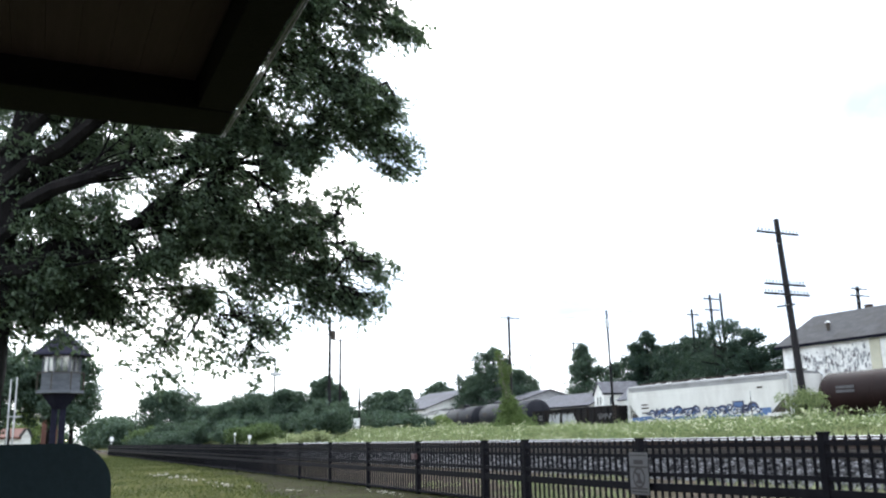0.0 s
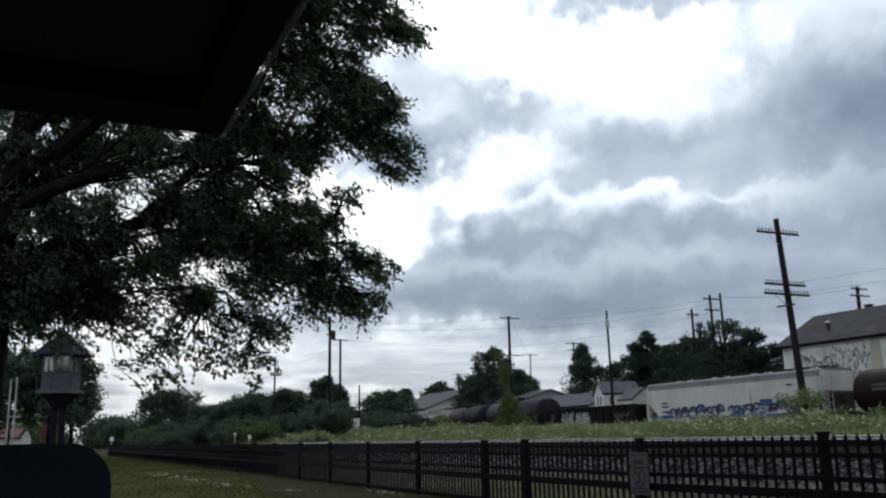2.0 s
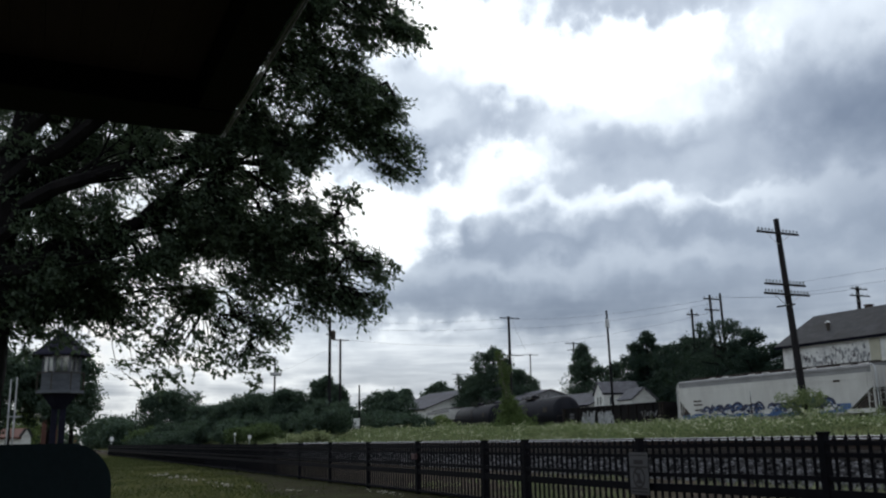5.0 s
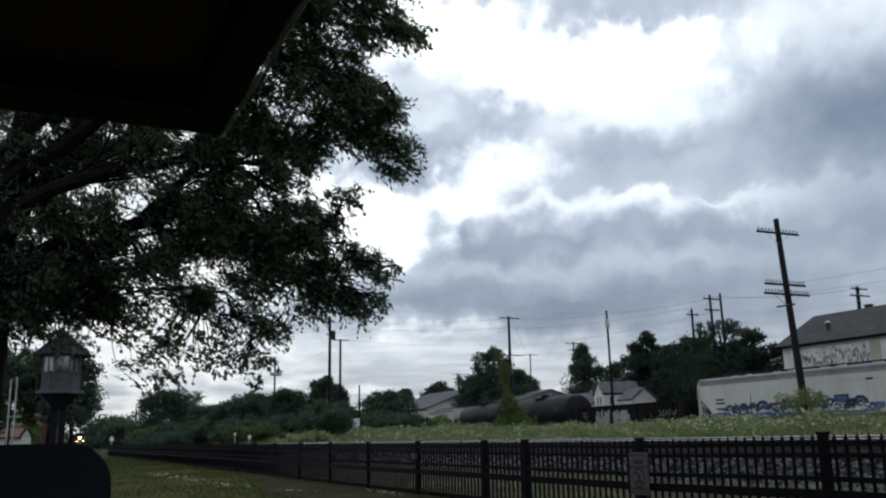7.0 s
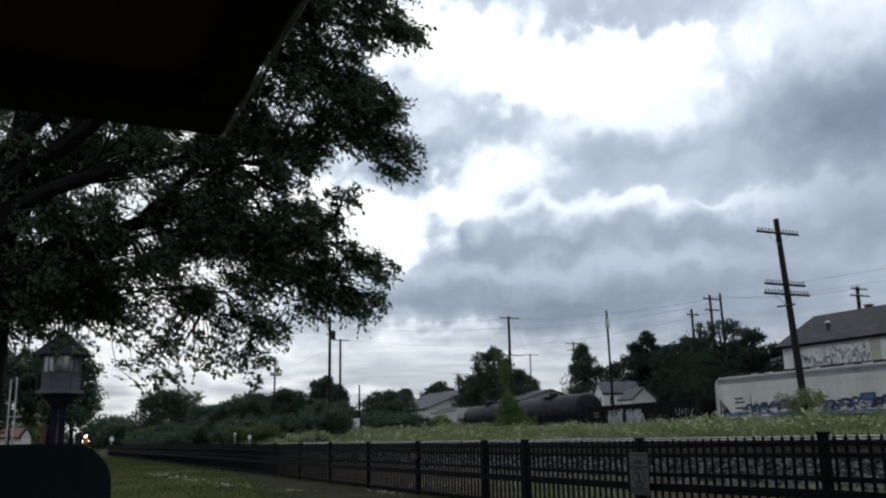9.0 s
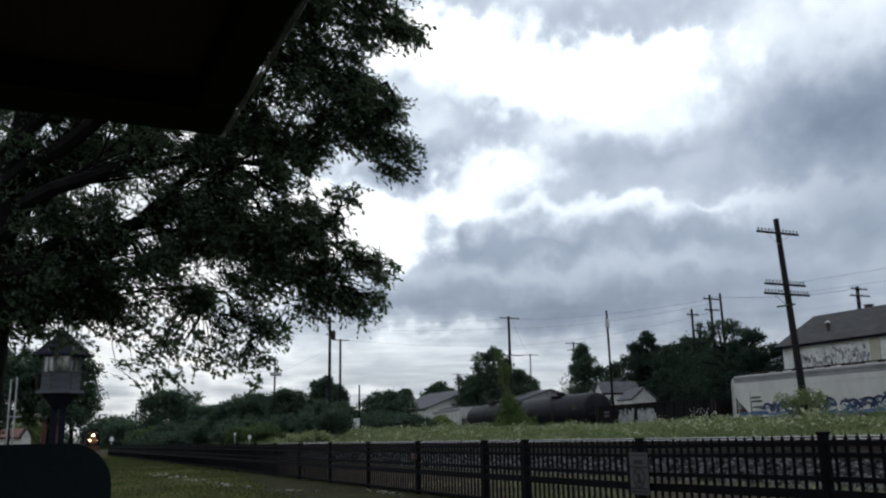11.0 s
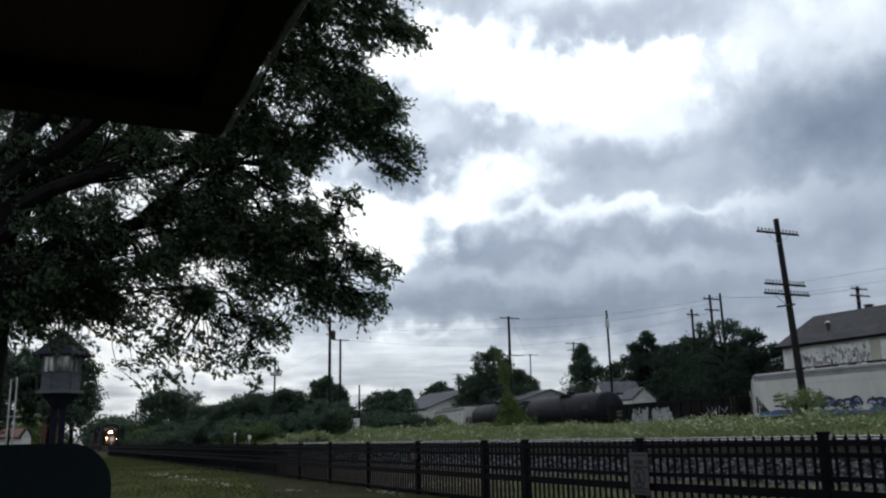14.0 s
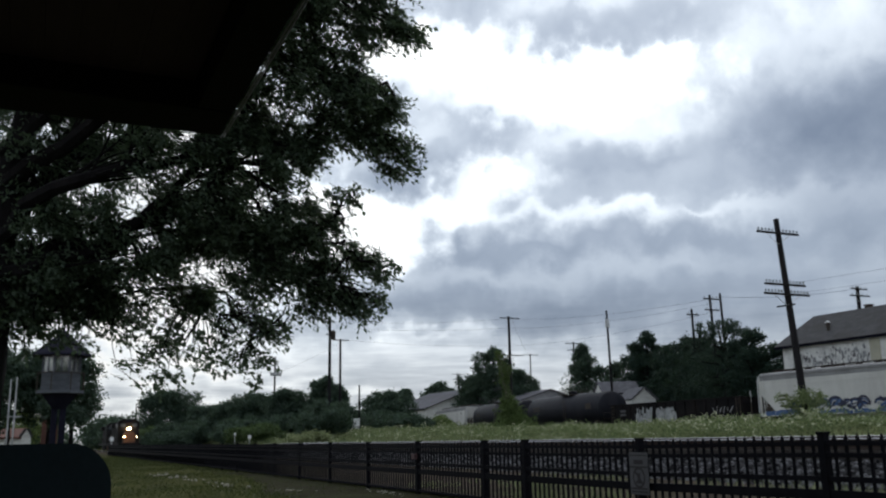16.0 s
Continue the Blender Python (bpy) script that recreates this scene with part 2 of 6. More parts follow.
M["hopper"] = surface("dirty_white_car_paint", (0.56, 0.555, 0.535), (0.70, 0.695, 0.67), 0.6, 20, 0.55, 0, 0.05, (0.36, 0.34, 0.33), 0.35, 0.45, stretch=(1, 1, 0.35))
# car roof, a darker grey than the body paint
M["hopper_roof"] = surface("dark_grey_car_roof", (0.14, 0.14, 0.15), (0.22, 0.22, 0.23), 0.6, 20, 0.6, 0, 0.05, (0.16, 0.155, 0.15), 0.5, 0.5)
M["tank_black"] = surface("sooty_black_tank", (0.004, 0.005, 0.008), (0.012, 0.013, 0.020), 0.7, 25, 0.6, 0, 0.05, (0.028, 0.028, 0.036), 0.4, 0.5, stretch=(1, 1, 0.4), shine=0.12)
M["tank_brown"] = surface("oxide_brown_tank", (0.009, 0.004, 0.004), (0.020, 0.009, 0.009), 0.7, 25, 0.6, 0, 0.05, stretch=(1, 1, 0.4), shine=0.12)
M["gondola"] = surface("rusty_black_gondola", (0.005, 0.005, 0.006), (0.014, 0.012, 0.013), 0.8, 20, 0.85, 0, 0.2, (0.026, 0.018, 0.015), 0.6, 0.5, shine=0.15)
# grey imitates the shade where the hopper's side curves in below the roof
M["hopper_shade_band"] = surface("shade_grey_eave_tone", (0.20, 0.20, 0.21), (0.30, 0.30, 0.31), 0.6, 20, 0.6, 0, 0.05, (0.12, 0.12, 0.12), 0.5, 0.5)
M["leaf_mid"] = leaf_surface("bush_leaf", (0.032, 0.056, 0.020), (0.10, 0.145, 0.055), 0.3)
M["truck"] = surface("brake_dust_iron", (0.03, 0.024, 0.02), (0.07, 0.055, 0.045), 4, 40, 0.8, 0.2, 0.2)
M["spray_blue"] = surface("blue_spray_paint", (0.03, 0.075, 0.20), (0.08, 0.15, 0.31), 3, 40, 0.5, 0, 0)
M["spray_dark"] = surface("navy_spray_paint", (0.012, 0.014, 0.04), (0.035, 0.04, 0.085), 3, 40, 0.5, 0, 0)
M["spray_pale"] = surface("pale_spray_paint", (0.5, 0.53, 0.56), (0.68, 0.7, 0.72), 3, 40, 0.5, 0, 0)
M["spray_grey"] = surface("grey_white_spray_paint", (0.24, 0.25, 0.26), (0.40, 0.41, 0.42), 2, 30, 0.7, 0, 0)
M["light_shingle"] = surface("pale_grey_shingle", (0.085, 0.085, 0.098), (0.15, 0.15, 0.168), 2, 30, 0.95, 0, 0.6, (0.08, 0.077, 0.08), 0.4, 0.6, shine=0.2)
M["cinders"] = surface("dark_cinder_gravel", (0.030, 0.024, 0.019), (0.085, 0.064, 0.048), 1.5, 40, 0.95, 0, 0.8, (0.05, 0.06, 0.02), 0.3, 0.6, shine=0.05)
M["loco"] = surface("grimy_dark_loco_paint", (0.010, 0.010, 0.011), (0.026, 0.025, 0.025), 0.8, 20, 0.8, 0, 0.05, shine=0.08)
# orange stands in for the glow of the headlights on the dark front
M["loco_nose"] = surface("lamp_glow_orange", (0.06, 0.030, 0.018), (0.11, 0.055, 0.03), 0.8, 20, 0.5, 0, 0.05)
M["headlight"] = glow("headlight_glow", (1.0, 0.62, 0.30), 70)
M["bin"] = surface("dark_green_plastic", (0.004, 0.012, 0.015), (0.009, 0.021, 0.027), 2, 60, 0.6, 0, 0.05, shine=0.2)
M["sign"] = surface("weathered_sign_white", (0.05, 0.05, 0.056), (0.08, 0.08, 0.088), 3, 30, 0.6, 0, 0)
M["sign_ink"] = surface("faded_sign_ink", (0.012, 0.010, 0.013), (0.025, 0.02, 0.024), 6, 40, 0.6, 0, 0)
M["sign_red"] = surface("faded_sign_red", (0.05, 0.022, 0.026), (0.08, 0.035, 0.038), 6, 40, 0.6, 0, 0)
M["galv"] = surface("galvanised_steel", (0.34, 0.35, 0.36), (0.48, 0.49, 0.5), 3, 40, 0.5, 0.6, 0.05)
M["white_metal"] = surface("white_enamel", (0.66, 0.67, 0.68), (0.78, 0.78, 0.78), 3, 40, 0.5, 0, 0.05)
M["grey_board"] = surface("grey_painted_board", (0.26, 0.26, 0.28), (0.40, 0.40, 0.42), 2, 25, 0.8, 0, 0.3, stretch=(1, 1, 4))
# grey board darkened: the tree's shade on the tower is put into the colour
M["tower_board"] = surface("shaded_tower_board", (0.060, 0.066, 0.080), (0.11, 0.12, 0.14), 2, 25, 0.8, 0, 0.3, stretch=(1, 1, 4))
M["clear_glass"] = clear_glass()
M["grass_blade"] = leaf_surface("mown_grass", (0.030, 0.038, 0.011), (0.086, 0.092, 0.025), 0.35)
M["flake"] = surface("bare_grey_board", (0.11, 0.105, 0.115), (0.26, 0.25, 0.26), 2, 25, 0.9, 0, 0.3)
M["glass"] = glass("window_glass")
M["wire"] = surface("black_cable", (0.02, 0.02, 0.022), (0.04, 0.04, 0.042), 3, 40, 0.7, 0, 0)
M["ceramic"] = surface("glass_insulator", (0.10, 0.12, 0.13), (0.2, 0.23, 0.25), 3, 40, 0.3, 0, 0)
M["soil"] = surface("dark_strip_ground", (0.014, 0.013, 0.007), (0.034, 0.031, 0.014), 1.2, 30, 0.95, 0, 0.6, (0.045, 0.05, 0.018), 0.8, 0.7, shine=0.05)
M["slab"] = surface("pale_bare_gravel", (0.20, 0.185, 0.15), (0.36, 0.34, 0.29), 2, 30, 0.95, 0, 0.4)


# ---- building blocks ----
def empty(name, m, label, category, group="", kind=""):
    ob = new(name)
    ob.matrix_basis = m
    return tagged(ob, label, category, group, kind)


def finish(bm, name, material, smooth=False):
    me = bpy.data.meshes.new(name)
    bmesh.ops.recalc_face_normals(bm, faces=bm.faces[:])
    bm.to_mesh(me)
    bm.free()
    for m in material if isinstance(material, (list, tuple)) else [material]:
        me.materials.append(m)
    if smooth:
        me.polygons.foreach_set("use_smooth", [True] * len(me.polygons))
        me.set_sharp_from_angle(angle=radians(40))
    return me


def part(name, bm, material, parent, label="", smooth=False):
    ob = new(name, finish(bm, name, material, smooth))
    ob.parent = parent
    return tagged(ob, label)


def raw(name, verts, faces, material, parent=None):
    """A mesh straight from arrays: verts (n, 3), faces (m, 3 or 4)."""
    me = bpy.data.meshes.new(name)
    verts, faces = np.asarray(verts, np.float32), np.asarray(faces, np.int32)
    k = faces.shape[1]
    me.vertices.add(len(verts))
    me.vertices.foreach_set("co", verts.ravel())
    me.loops.add(faces.size)
    me.loops.foreach_set("vertex_index", faces.ravel())
    me.polygons.add(len(faces))
    me.polygons.foreach_set("loop_start", np.arange(0, faces.size, k, dtype=np.int32))
    me.update(calc_edges=True)
    me.validate()
    me.materials.append(material)
    ob = new(name, me)
    ob.parent = parent
    return ob


def box(bm, c, s, m=None, bevel=0.0):
    made = bmesh.ops.create_cube(bm, size=1.0)["verts"]
    for v in made:
        v.co = Vector((v.co.x * s[0] + c[0], v.co.y * s[1] + c[1], v.co.z * s[2] + c[2]))
    if bevel:
        edges = list({e for v in made for e in v.link_edges})
        made = [v for v in bmesh.ops.bevel(bm, geom=edges, offset=bevel, segments=2, affect="EDGES", profile=0.5)["verts"]] or made
    if m is not None:
        bmesh.ops.transform(bm, matrix=m, verts=made)
    return bm


def tube(bm, p0, p1, r0, r1=None, n=10):
    p0, p1 = Vector(p0), Vector(p1)
    r1 = r0 if r1 is None else r1
    d = p1 - p0
    m = Matrix.Translation((p0 + p1) / 2) @ d.to_track_quat("Z", "Y").to_matrix().to_4x4()
    bmesh.ops.create_cone(bm, cap_ends=True, segments=n, radius1=r0, radius2=max(r1, 1e-4), depth=d.length, matrix=m)
    return bm


def prism(bm, outline, axis, a, b):
    """An outline of 2D points drawn out from a to b along axis 'x' or 'y' or 'z'."""
    def at(p, w):
        return {"x": (w, p[0], p[1]), "y": (p[0], w, p[1]), "z": (p[0], p[1], w)}[axis]
    lo = [bm.verts.new(at(p, a)) for p in outline]
    hi = [bm.verts.new(at(p, b)) for p in outline]
    bm.faces.new(lo)
    bm.faces.new(hi[::-1])
    k = len(outline)
    for i in range(k):
        bm.faces.new((lo[i], hi[i], hi[(i + 1) % k], lo[(i + 1) % k]))
    return bm


def B():
    return bmesh.new()


# ---- ground, tracks, sky ----
def smooth(a, b, v):
    u = np.clip((np.asarray(v, float) - a) / (b - a), 0, 1)
    return u * u * (3 - 2 * u)


def near_rail_z(x):
    """Height of the near track's railheads: it falls away slightly towards the far distance."""
    return 0.92 - 1.07 * np.clip((-50 - np.asarray(x, float)) / 89, 0, 1)


def ground_z(x, y):
    x, y = np.asarray(x, float), np.asarray(y, float)
    lawn = 0.01 * np.clip(y, 0, 8)
    trackside = near_rail_z(x) - 0.62
    berm = 1.32 + 0.012 * np.clip(-43 - x, 0, 55)
    z = lawn + (trackside - lawn) * smooth(8.0, 11.0, y)
    z = z + (berm - trackside) * smooth(15, 34, y)
    z = z + (0.62 - berm) * smooth(40.5, 44, y)
    z = z + 0.5 * smooth(52, 60, y)
    return z + (0.0 - z) * smooth(170, 400, np.hypot(x, y))


xs = np.unique(np.concatenate([np.linspace(-4500, -200, 30), np.linspace(-200, -60, 70), np.linspace(-60, 12, 90), np.linspace(12, 2500, 20)]))
ys = np.unique(np.concatenate([np.linspace(-2500, -12, 20), np.linspace(-12, 66, 130), np.linspace(66, 4500, 35)]))
gx, gy = np.meshgrid(xs, ys)
gz = ground_z(gx, gy)
rough_ground = np.array([noise.noise(Vector((a * 0.35, b * 0.35, 0))) for a, b in zip(gx.ravel(), gy.ravel())]).reshape(gx.shape)
gz = gz + rough_ground * 0.05 * ((gy > 0) & (gy < 66))
nx, ny = len(xs), len(ys)
idx = np.arange(nx * ny).reshape(ny, nx)
quads = np.stack([idx[:-1, :-1], idx[:-1, 1:], idx[1:, 1:], idx[1:, :-1]], -1).reshape(-1, 4)
ground = raw("ground", np.stack([gx, gy, gz], -1).reshape(-1, 3), quads, M["lawn"])
ground.data.polygons.foreach_set("use_smooth", [True] * len(ground.data.polygons))
tagged(ground, "mown lawn and rough grassy embankment along the railway", "ground", kind="structure")

# cloud layer: a shallow dome that meets the horizon
rr, aa = np.meshgrid(np.linspace(0, 1, 40) ** 0.8 * 4600, np.linspace(0, 2 * math.pi, 97)[:-1], indexing="ij")
dome = np.stack([rr * np.cos(aa), rr * np.sin(aa), 900 * (1 - (rr / 4600) ** 4) - 30], -1).reshape(-1, 3)
di = np.arange(40 * 96).reshape(40, 96)
dq = np.stack([di[:-1], di[1:], np.roll(di[1:], -1, 1), np.roll(di[:-1], -1, 1)], -1).reshape(-1, 4)
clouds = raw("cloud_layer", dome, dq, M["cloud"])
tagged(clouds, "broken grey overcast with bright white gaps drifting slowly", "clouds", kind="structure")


def far_path(u):
    """Centre of the siding: straight, then curving gently away. Gives place and heading (radians from -x towards +y)."""
    x0, k = -55.0, 0.0035
    if u >= x0:
        return Vector((u, 47.35, 1.0)), 0.0
    th = k * (x0 - u)
    return Vector((x0 - math.sin(th) / k, 47.35 + (1 - math.cos(th)) / k, 1.0)), th


def sweep(bm, outline, points):
    """An outline (across, up) swept along points with heading."""
    rows = []
    for p, across in points:
        rows.append([bm.verts.new(p + across * a + Vector((0, 0, b))) for a, b in outline])
    k = len(outline)
    for r0, r1 in zip(rows, rows[1:]):
        for i in range(k):
            bm.faces.new((r0[i], r0[(i + 1) % k], r1[(i + 1) % k], r1[i]))
    bm.faces.new(rows[0])
    bm.faces.new(rows[-1][::-1])


def near_points(y, dz=0.0, x1=25.0, x0=-620.0):
    xs_ = [x1, 0, -10, -20, -30, -40, -50, -60, -70, -80, -90, -100, -110, -120, -130, -139, -160, -200, -300, x0]
    return [(Vector((x, y, float(near_rail_z(x)) + dz)), Vector((0, 1, 0))) for x in xs_]


RAIL = [(-0.07, -0.17), (0.07, -0.17), (0.07, -0.155), (0.012, -0.135), (0.012, -0.05), (0.036, -0.04), (0.036, -0.004), (-0.036, -0.004),
        (-0.036, -0.04), (-0.012, -0.05), (-0.012, -0.135), (-0.07, -0.155)]
HEAD = [(-0.026, -0.012), (0.026, -0.012)] + [(0.026 * math.cos(a), 0.008 * math.sin(a) - 0.004) for a in np.linspace(0, math.pi, 11)]
NEAR_Y = 12.5
near_track = empty("railway_track", pose(0, 0, 0), "ballasted railway track with polished railheads on a stone bank", "track", kind="structure")
for y, dz in ((NEAR_Y - 0.75, 0.0), (NEAR_Y + 0.75, 0.03)):
    bm = B()
    sweep(bm, RAIL, near_points(y, dz))
    part("rail", bm, M["steel"], near_track, "rust-brown steel rail")
    bm = B()
    sweep(bm, HEAD, near_points(y, dz + 0.004))
    part("railhead", bm, M["railhead"], near_track, "polished steel running surface", smooth=True)
bm = B()
sweep(bm, [(-2.9, -0.75), (-1.6, -0.36), (-1.0, -0.3), (1.0, -0.3), (1.6, -0.3), (2.9, -0.75)], near_points(NEAR_Y))
part("ballast_bank", bm, M["ballast"], near_track, "grey crushed stone ballast")
bm = B()
box(bm, (0, 0, 0), (0.23, 2.6, 0.17))
tie_mesh = finish(bm, "tie", M["tie"])
for i in range(110):
    x = 6 - i * 0.55
    ob = new("tie", tie_mesh)
    ob.matrix_basis = pose(x, NEAR_Y, float(near_rail_z(x)) - 0.255, 0, 0.5, random.uniform(-1, 1))
    ob.parent = near_track
# cinder strip between the fence and the track
cx = np.linspace(25, -320, 70)
cy = np.array([6.42, 7.2, 8.0, 8.8, 9.9])
cgx, cgy = np.meshgrid(cx, cy)
cgz = ground_z(cgx, cgy) + 0.055
ci = np.arange(cgx.size).reshape(cgx.shape)
cq = np.stack([ci[:-1, :-1], ci[:-1, 1:], ci[1:, 1:], ci[1:, :-1]], -1).reshape(-1, 4)
strip = raw("trackside_strip", np.stack([cgx, cgy, cgz], -1).reshape(-1, 3), cq, M["cinders"])
tagged(strip, "dark cinder gravel between the fence and the track bank", "gravel", kind="structure")
# loose stones that stand proud of the bank
rng = np.random.default_rng(5)
cube = np.array([[-1, -1, -1], [1, -1, -1], [1, 1, -1], [-1, 1, -1], [-1, -1, 1], [1, -1, 1], [1, 1, 1], [-1, 1, 1]]) * 0.5
cube_f = np.array([[0, 3, 2, 1], [4, 5, 6, 7], [0, 1, 5, 4], [1, 2, 6, 5], [2, 3, 7, 6], [3, 0, 4, 7]])


def turns(n, rng):
    q = rng.normal(size=(n, 4))
    q /= np.linalg.norm(q, axis=1)[:, None]
    w, x, y, z = q.T
    return np.stack([np.stack([1 - 2 * (y * y + z * z), 2 * (x * y - z * w), 2 * (x * z + y * w)], -1),
                     np.stack([2 * (x * y + z * w), 1 - 2 * (x * x + z * z), 2 * (y * z - x * w)], -1),
                     np.stack([2 * (x * z - y * w), 2 * (y * z + x * w), 1 - 2 * (x * x + y * y)], -1)], 1)


def scatter_stones(name, pos, size, material, parent):
    n = len(pos)
    shape = cube[None] * (rng.uniform(0.6, 1.2, (n, 1, 3)) * size[:, None, None]) * (1 + rng.uniform(-0.25, 0.25, (n, 8, 3)))
    v = np.einsum("nij,nkj->nki", turns(n, rng), shape) + pos[:, None]
    f = cube_f[None] + (np.arange(n) * 8)[:, None, None]
    return raw(name, v.reshape(-1, 3), f.reshape(-1, 4), material, parent)


n = 30000
px_ = 4 - rng.uniform(0, 1, n) ** 1.6 * 60
py_ = NEAR_Y - 2.9 + rng.uniform(0, 1, n) ** 1.3 * 4.3
pz_ = near_rail_z(px_) - 0.75 + 0.40 * np.clip((py_ - NEAR_Y + 2.9) / 1.35, 0, 1) + rng.uniform(-0.01, 0.025, n)
st = scatter_stones("ballast_stones", np.stack([px_, py_, pz_], -1), rng.uniform(0.03, 0.062, n), M["ballast"], near_track)
tagged(st, "grey crushed stones", kind="stuff")

far_track = empty("siding_track", pose(0, 0, 0), "siding track on low ballast behind the tall weeds", "track", kind="structure")
for off in (-0.75, 0.75):
    bm = B()
    pts = []
    for u in np.linspace(20, -190, 43):
        p, th = far_path(u)
        pts.append((p, Vector((math.sin(th), math.cos(th), 0))))
    sweep(bm, [(a + off, b) for a, b in RAIL], pts)
    part("rail", bm, M["steel"], far_track)
bm = B()
sweep(bm, [(-2.6, -0.6), (-1.5, -0.17), (1.5, -0.17), (2.6, -0.6)], pts)
part("ballast_bank", bm, M["ballast"], far_track)

# ---- shelter roof over the camera ----
ROOF_Z = 2.7
roof = empty("shelter_roof", pose(0, 0, 0), "dark brown shelter canopy with boarded soffit and metal drip edge", "canopy", kind="structure")
X0, X1, Y0, Y1 = -4.72, 5.0, -7.0, 0.815
bm = B()
for y in np.arange(Y0 + 0.2, Y1 - 0.2, 0.14):
    box(bm, ((X0 + X1) / 2, y + 0.07, ROOF_Z + 0.16), (X1 - X0 - 0.4, 0.1385, 0.02), bevel=0.001)
box(bm, ((X0 + X1) / 2, (Y0 + Y1) / 2, ROOF_Z + 0.19), (X1 - X0 - 0.2, Y1 - Y0 - 0.2, 0.03))
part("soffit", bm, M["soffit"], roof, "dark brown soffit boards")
for c, s in ((((X0 + 0.19), (Y0 + Y1) / 2, ROOF_Z + 0.1), (0.36, Y1 - Y0, 0.2)), (((X1 - 0.19), (Y0 + Y1) / 2, ROOF_Z + 0.1), (0.36, Y1 - Y0, 0.2)),
             (((X0 + X1) / 2, Y1 - 0.09, ROOF_Z + 0.1), (X1 - X0 - 0.76, 0.18, 0.196)), (((X0 + X1) / 2, Y0 + 0.09, ROOF_Z + 0.1), (X1 - X0 - 0.76, 0.18, 0.196))):
    bm = B()
    box(bm, c, s, bevel=0.006)
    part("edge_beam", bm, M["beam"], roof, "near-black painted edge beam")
for y, z, rad in ((Y1 + 0.010, ROOF_Z - 0.002, 0.0035), (Y1 + 0.026, ROOF_Z + 0.004, 0.004)):
    bm = B()
    tube(bm, (X0 - 0.02, y, z), (X1, y, z), rad, rad, 12)
    part("drip_edge", bm, M["drip"], roof, "thin bright metal drip edge", smooth=True)
bm = B()
prism(bm, [(Y0 - 0.1, ROOF_Z + 0.22), (Y1 + 0.03, ROOF_Z + 0.22), (Y1 + 0.03, ROOF_Z + 0.26), ((Y0 + Y1) / 2, ROOF_Z + 1.6), (Y0 - 0.1, ROOF_Z + 0.26)], "x", X0 - 0.03, X1)
part("roof_slab", bm, M["shingle"], roof)
for x, y in ((X1 - 0.3, Y1 - 0.2), (X1 - 0.3, Y0 + 0.2), (X0 + 0.3, Y0 + 0.2)):
    bm = B()
    box(bm, (x, y, ROOF_Z / 2), (0.16, 0.16, ROOF_Z), bevel=0.01)
    part("post", bm, M["beam"], roof)

# unseen walls added behind the camera to cut the light under the canopy
for nm, c, sz in (("wall_depot", (1.0, -3.1, 1.35), (9.0, 0.2, 2.7)), ("wall_end", (4.6, -1.0, 1.35), (0.2, 4.0, 2.7))):
    ob = new(nm, finish(box(B(), c, sz), nm, M["brick"]))
    tagged(ob, "plain unseen brick wall added to cut light under the canopy", "wall", kind="structure")

# ---- bin beside the camera ----
def litter_bin():
    root = empty("litter_bin", pose(-2.52, -0.445, 0), "dark green plastic bin with rounded shoulders on the grass", "bin")
    bm = B()
    w, h, r = 0.62, 1.055, 0.10
    out = [(-w, 0.02), (w, 0.02)]
    for i in range(9):
        a = i / 8 * math.pi / 2
        out.append((w - r + r * math.cos(a), h - r + r * math.sin(a)))
    for i in range(9):
        a = math.pi / 2 + i / 8 * math.pi / 2
        out.append((-w + r + r * math.cos(a), h - r + r * math.sin(a)))
    prism(bm, out, "x", -0.22, 0.2)
    bmesh.ops.bevel(bm, geom=[e for e in bm.edges if abs(e.verts[0].co.x - e.verts[1].co.x) < 1e-5], offset=0.005, segments=2, affect="EDGES")
    part("body", bm, M["bin"], root, smooth=True)
    bm = B()
    box(bm, (0, 0, 0.03), (0.34, 1.1, 0.06), bevel=0.01)
    part("base", bm, M["beam"], root)
    return root


litter_bin()

# ---- fence ----
FENCE_Y, PITCH = 6.3, 2.65
fence = empty("metal_fence", pose(0, 0, 0), "black powder-coated metal picket fence beside the lawn", "fence")
POSTS = [-11.17 + PITCH * k for k in range(5)] + [-12.44 - PITCH * k for k in range(30)]
POSTS.sort(reverse=True)


def fence_base(x):
    return float(ground_z(x, FENCE_Y)) - 0.01


def fence_top(x):
    return 0.995 + 0.035 * float(smooth(-8.5, -5.5, x)) + 0.02 * float(smooth(-25, -40, x))


bm = B()
box(bm, (0, 0, 0), (0.075, 0.075, 1.0), bevel=0.004)
box(bm, (0, 0, 0.505), (0.09, 0.09, 0.02), bevel=0.005)
post_mesh = finish(bm, "post", M["black_paint"])
for x in POSTS:
    ob = new("post", post_mesh)
    zt, zb = fence_top(x), fence_base(x) - 0.1
    ob.matrix_basis = Matrix.LocRotScale((x, FENCE_Y, (zt + zb) / 2), None, (1, 1, zt - zb))
    ob.parent = fence
bm = B()
box(bm, (0, 0, -0.02), (0.022, 0.022, 0.96))
bmesh.ops.create_cone(bm, cap_ends=True, segments=4, radius1=0.02, radius2=0.002, depth=0.05, matrix=Matrix.Translation((0, 0, 0.485)) @ Matrix.Rotation(radians(45), 4, "Z"))
picket_mesh = finish(bm, "picket", M["black_paint"])
far_v, far_f = [], []
count = 0
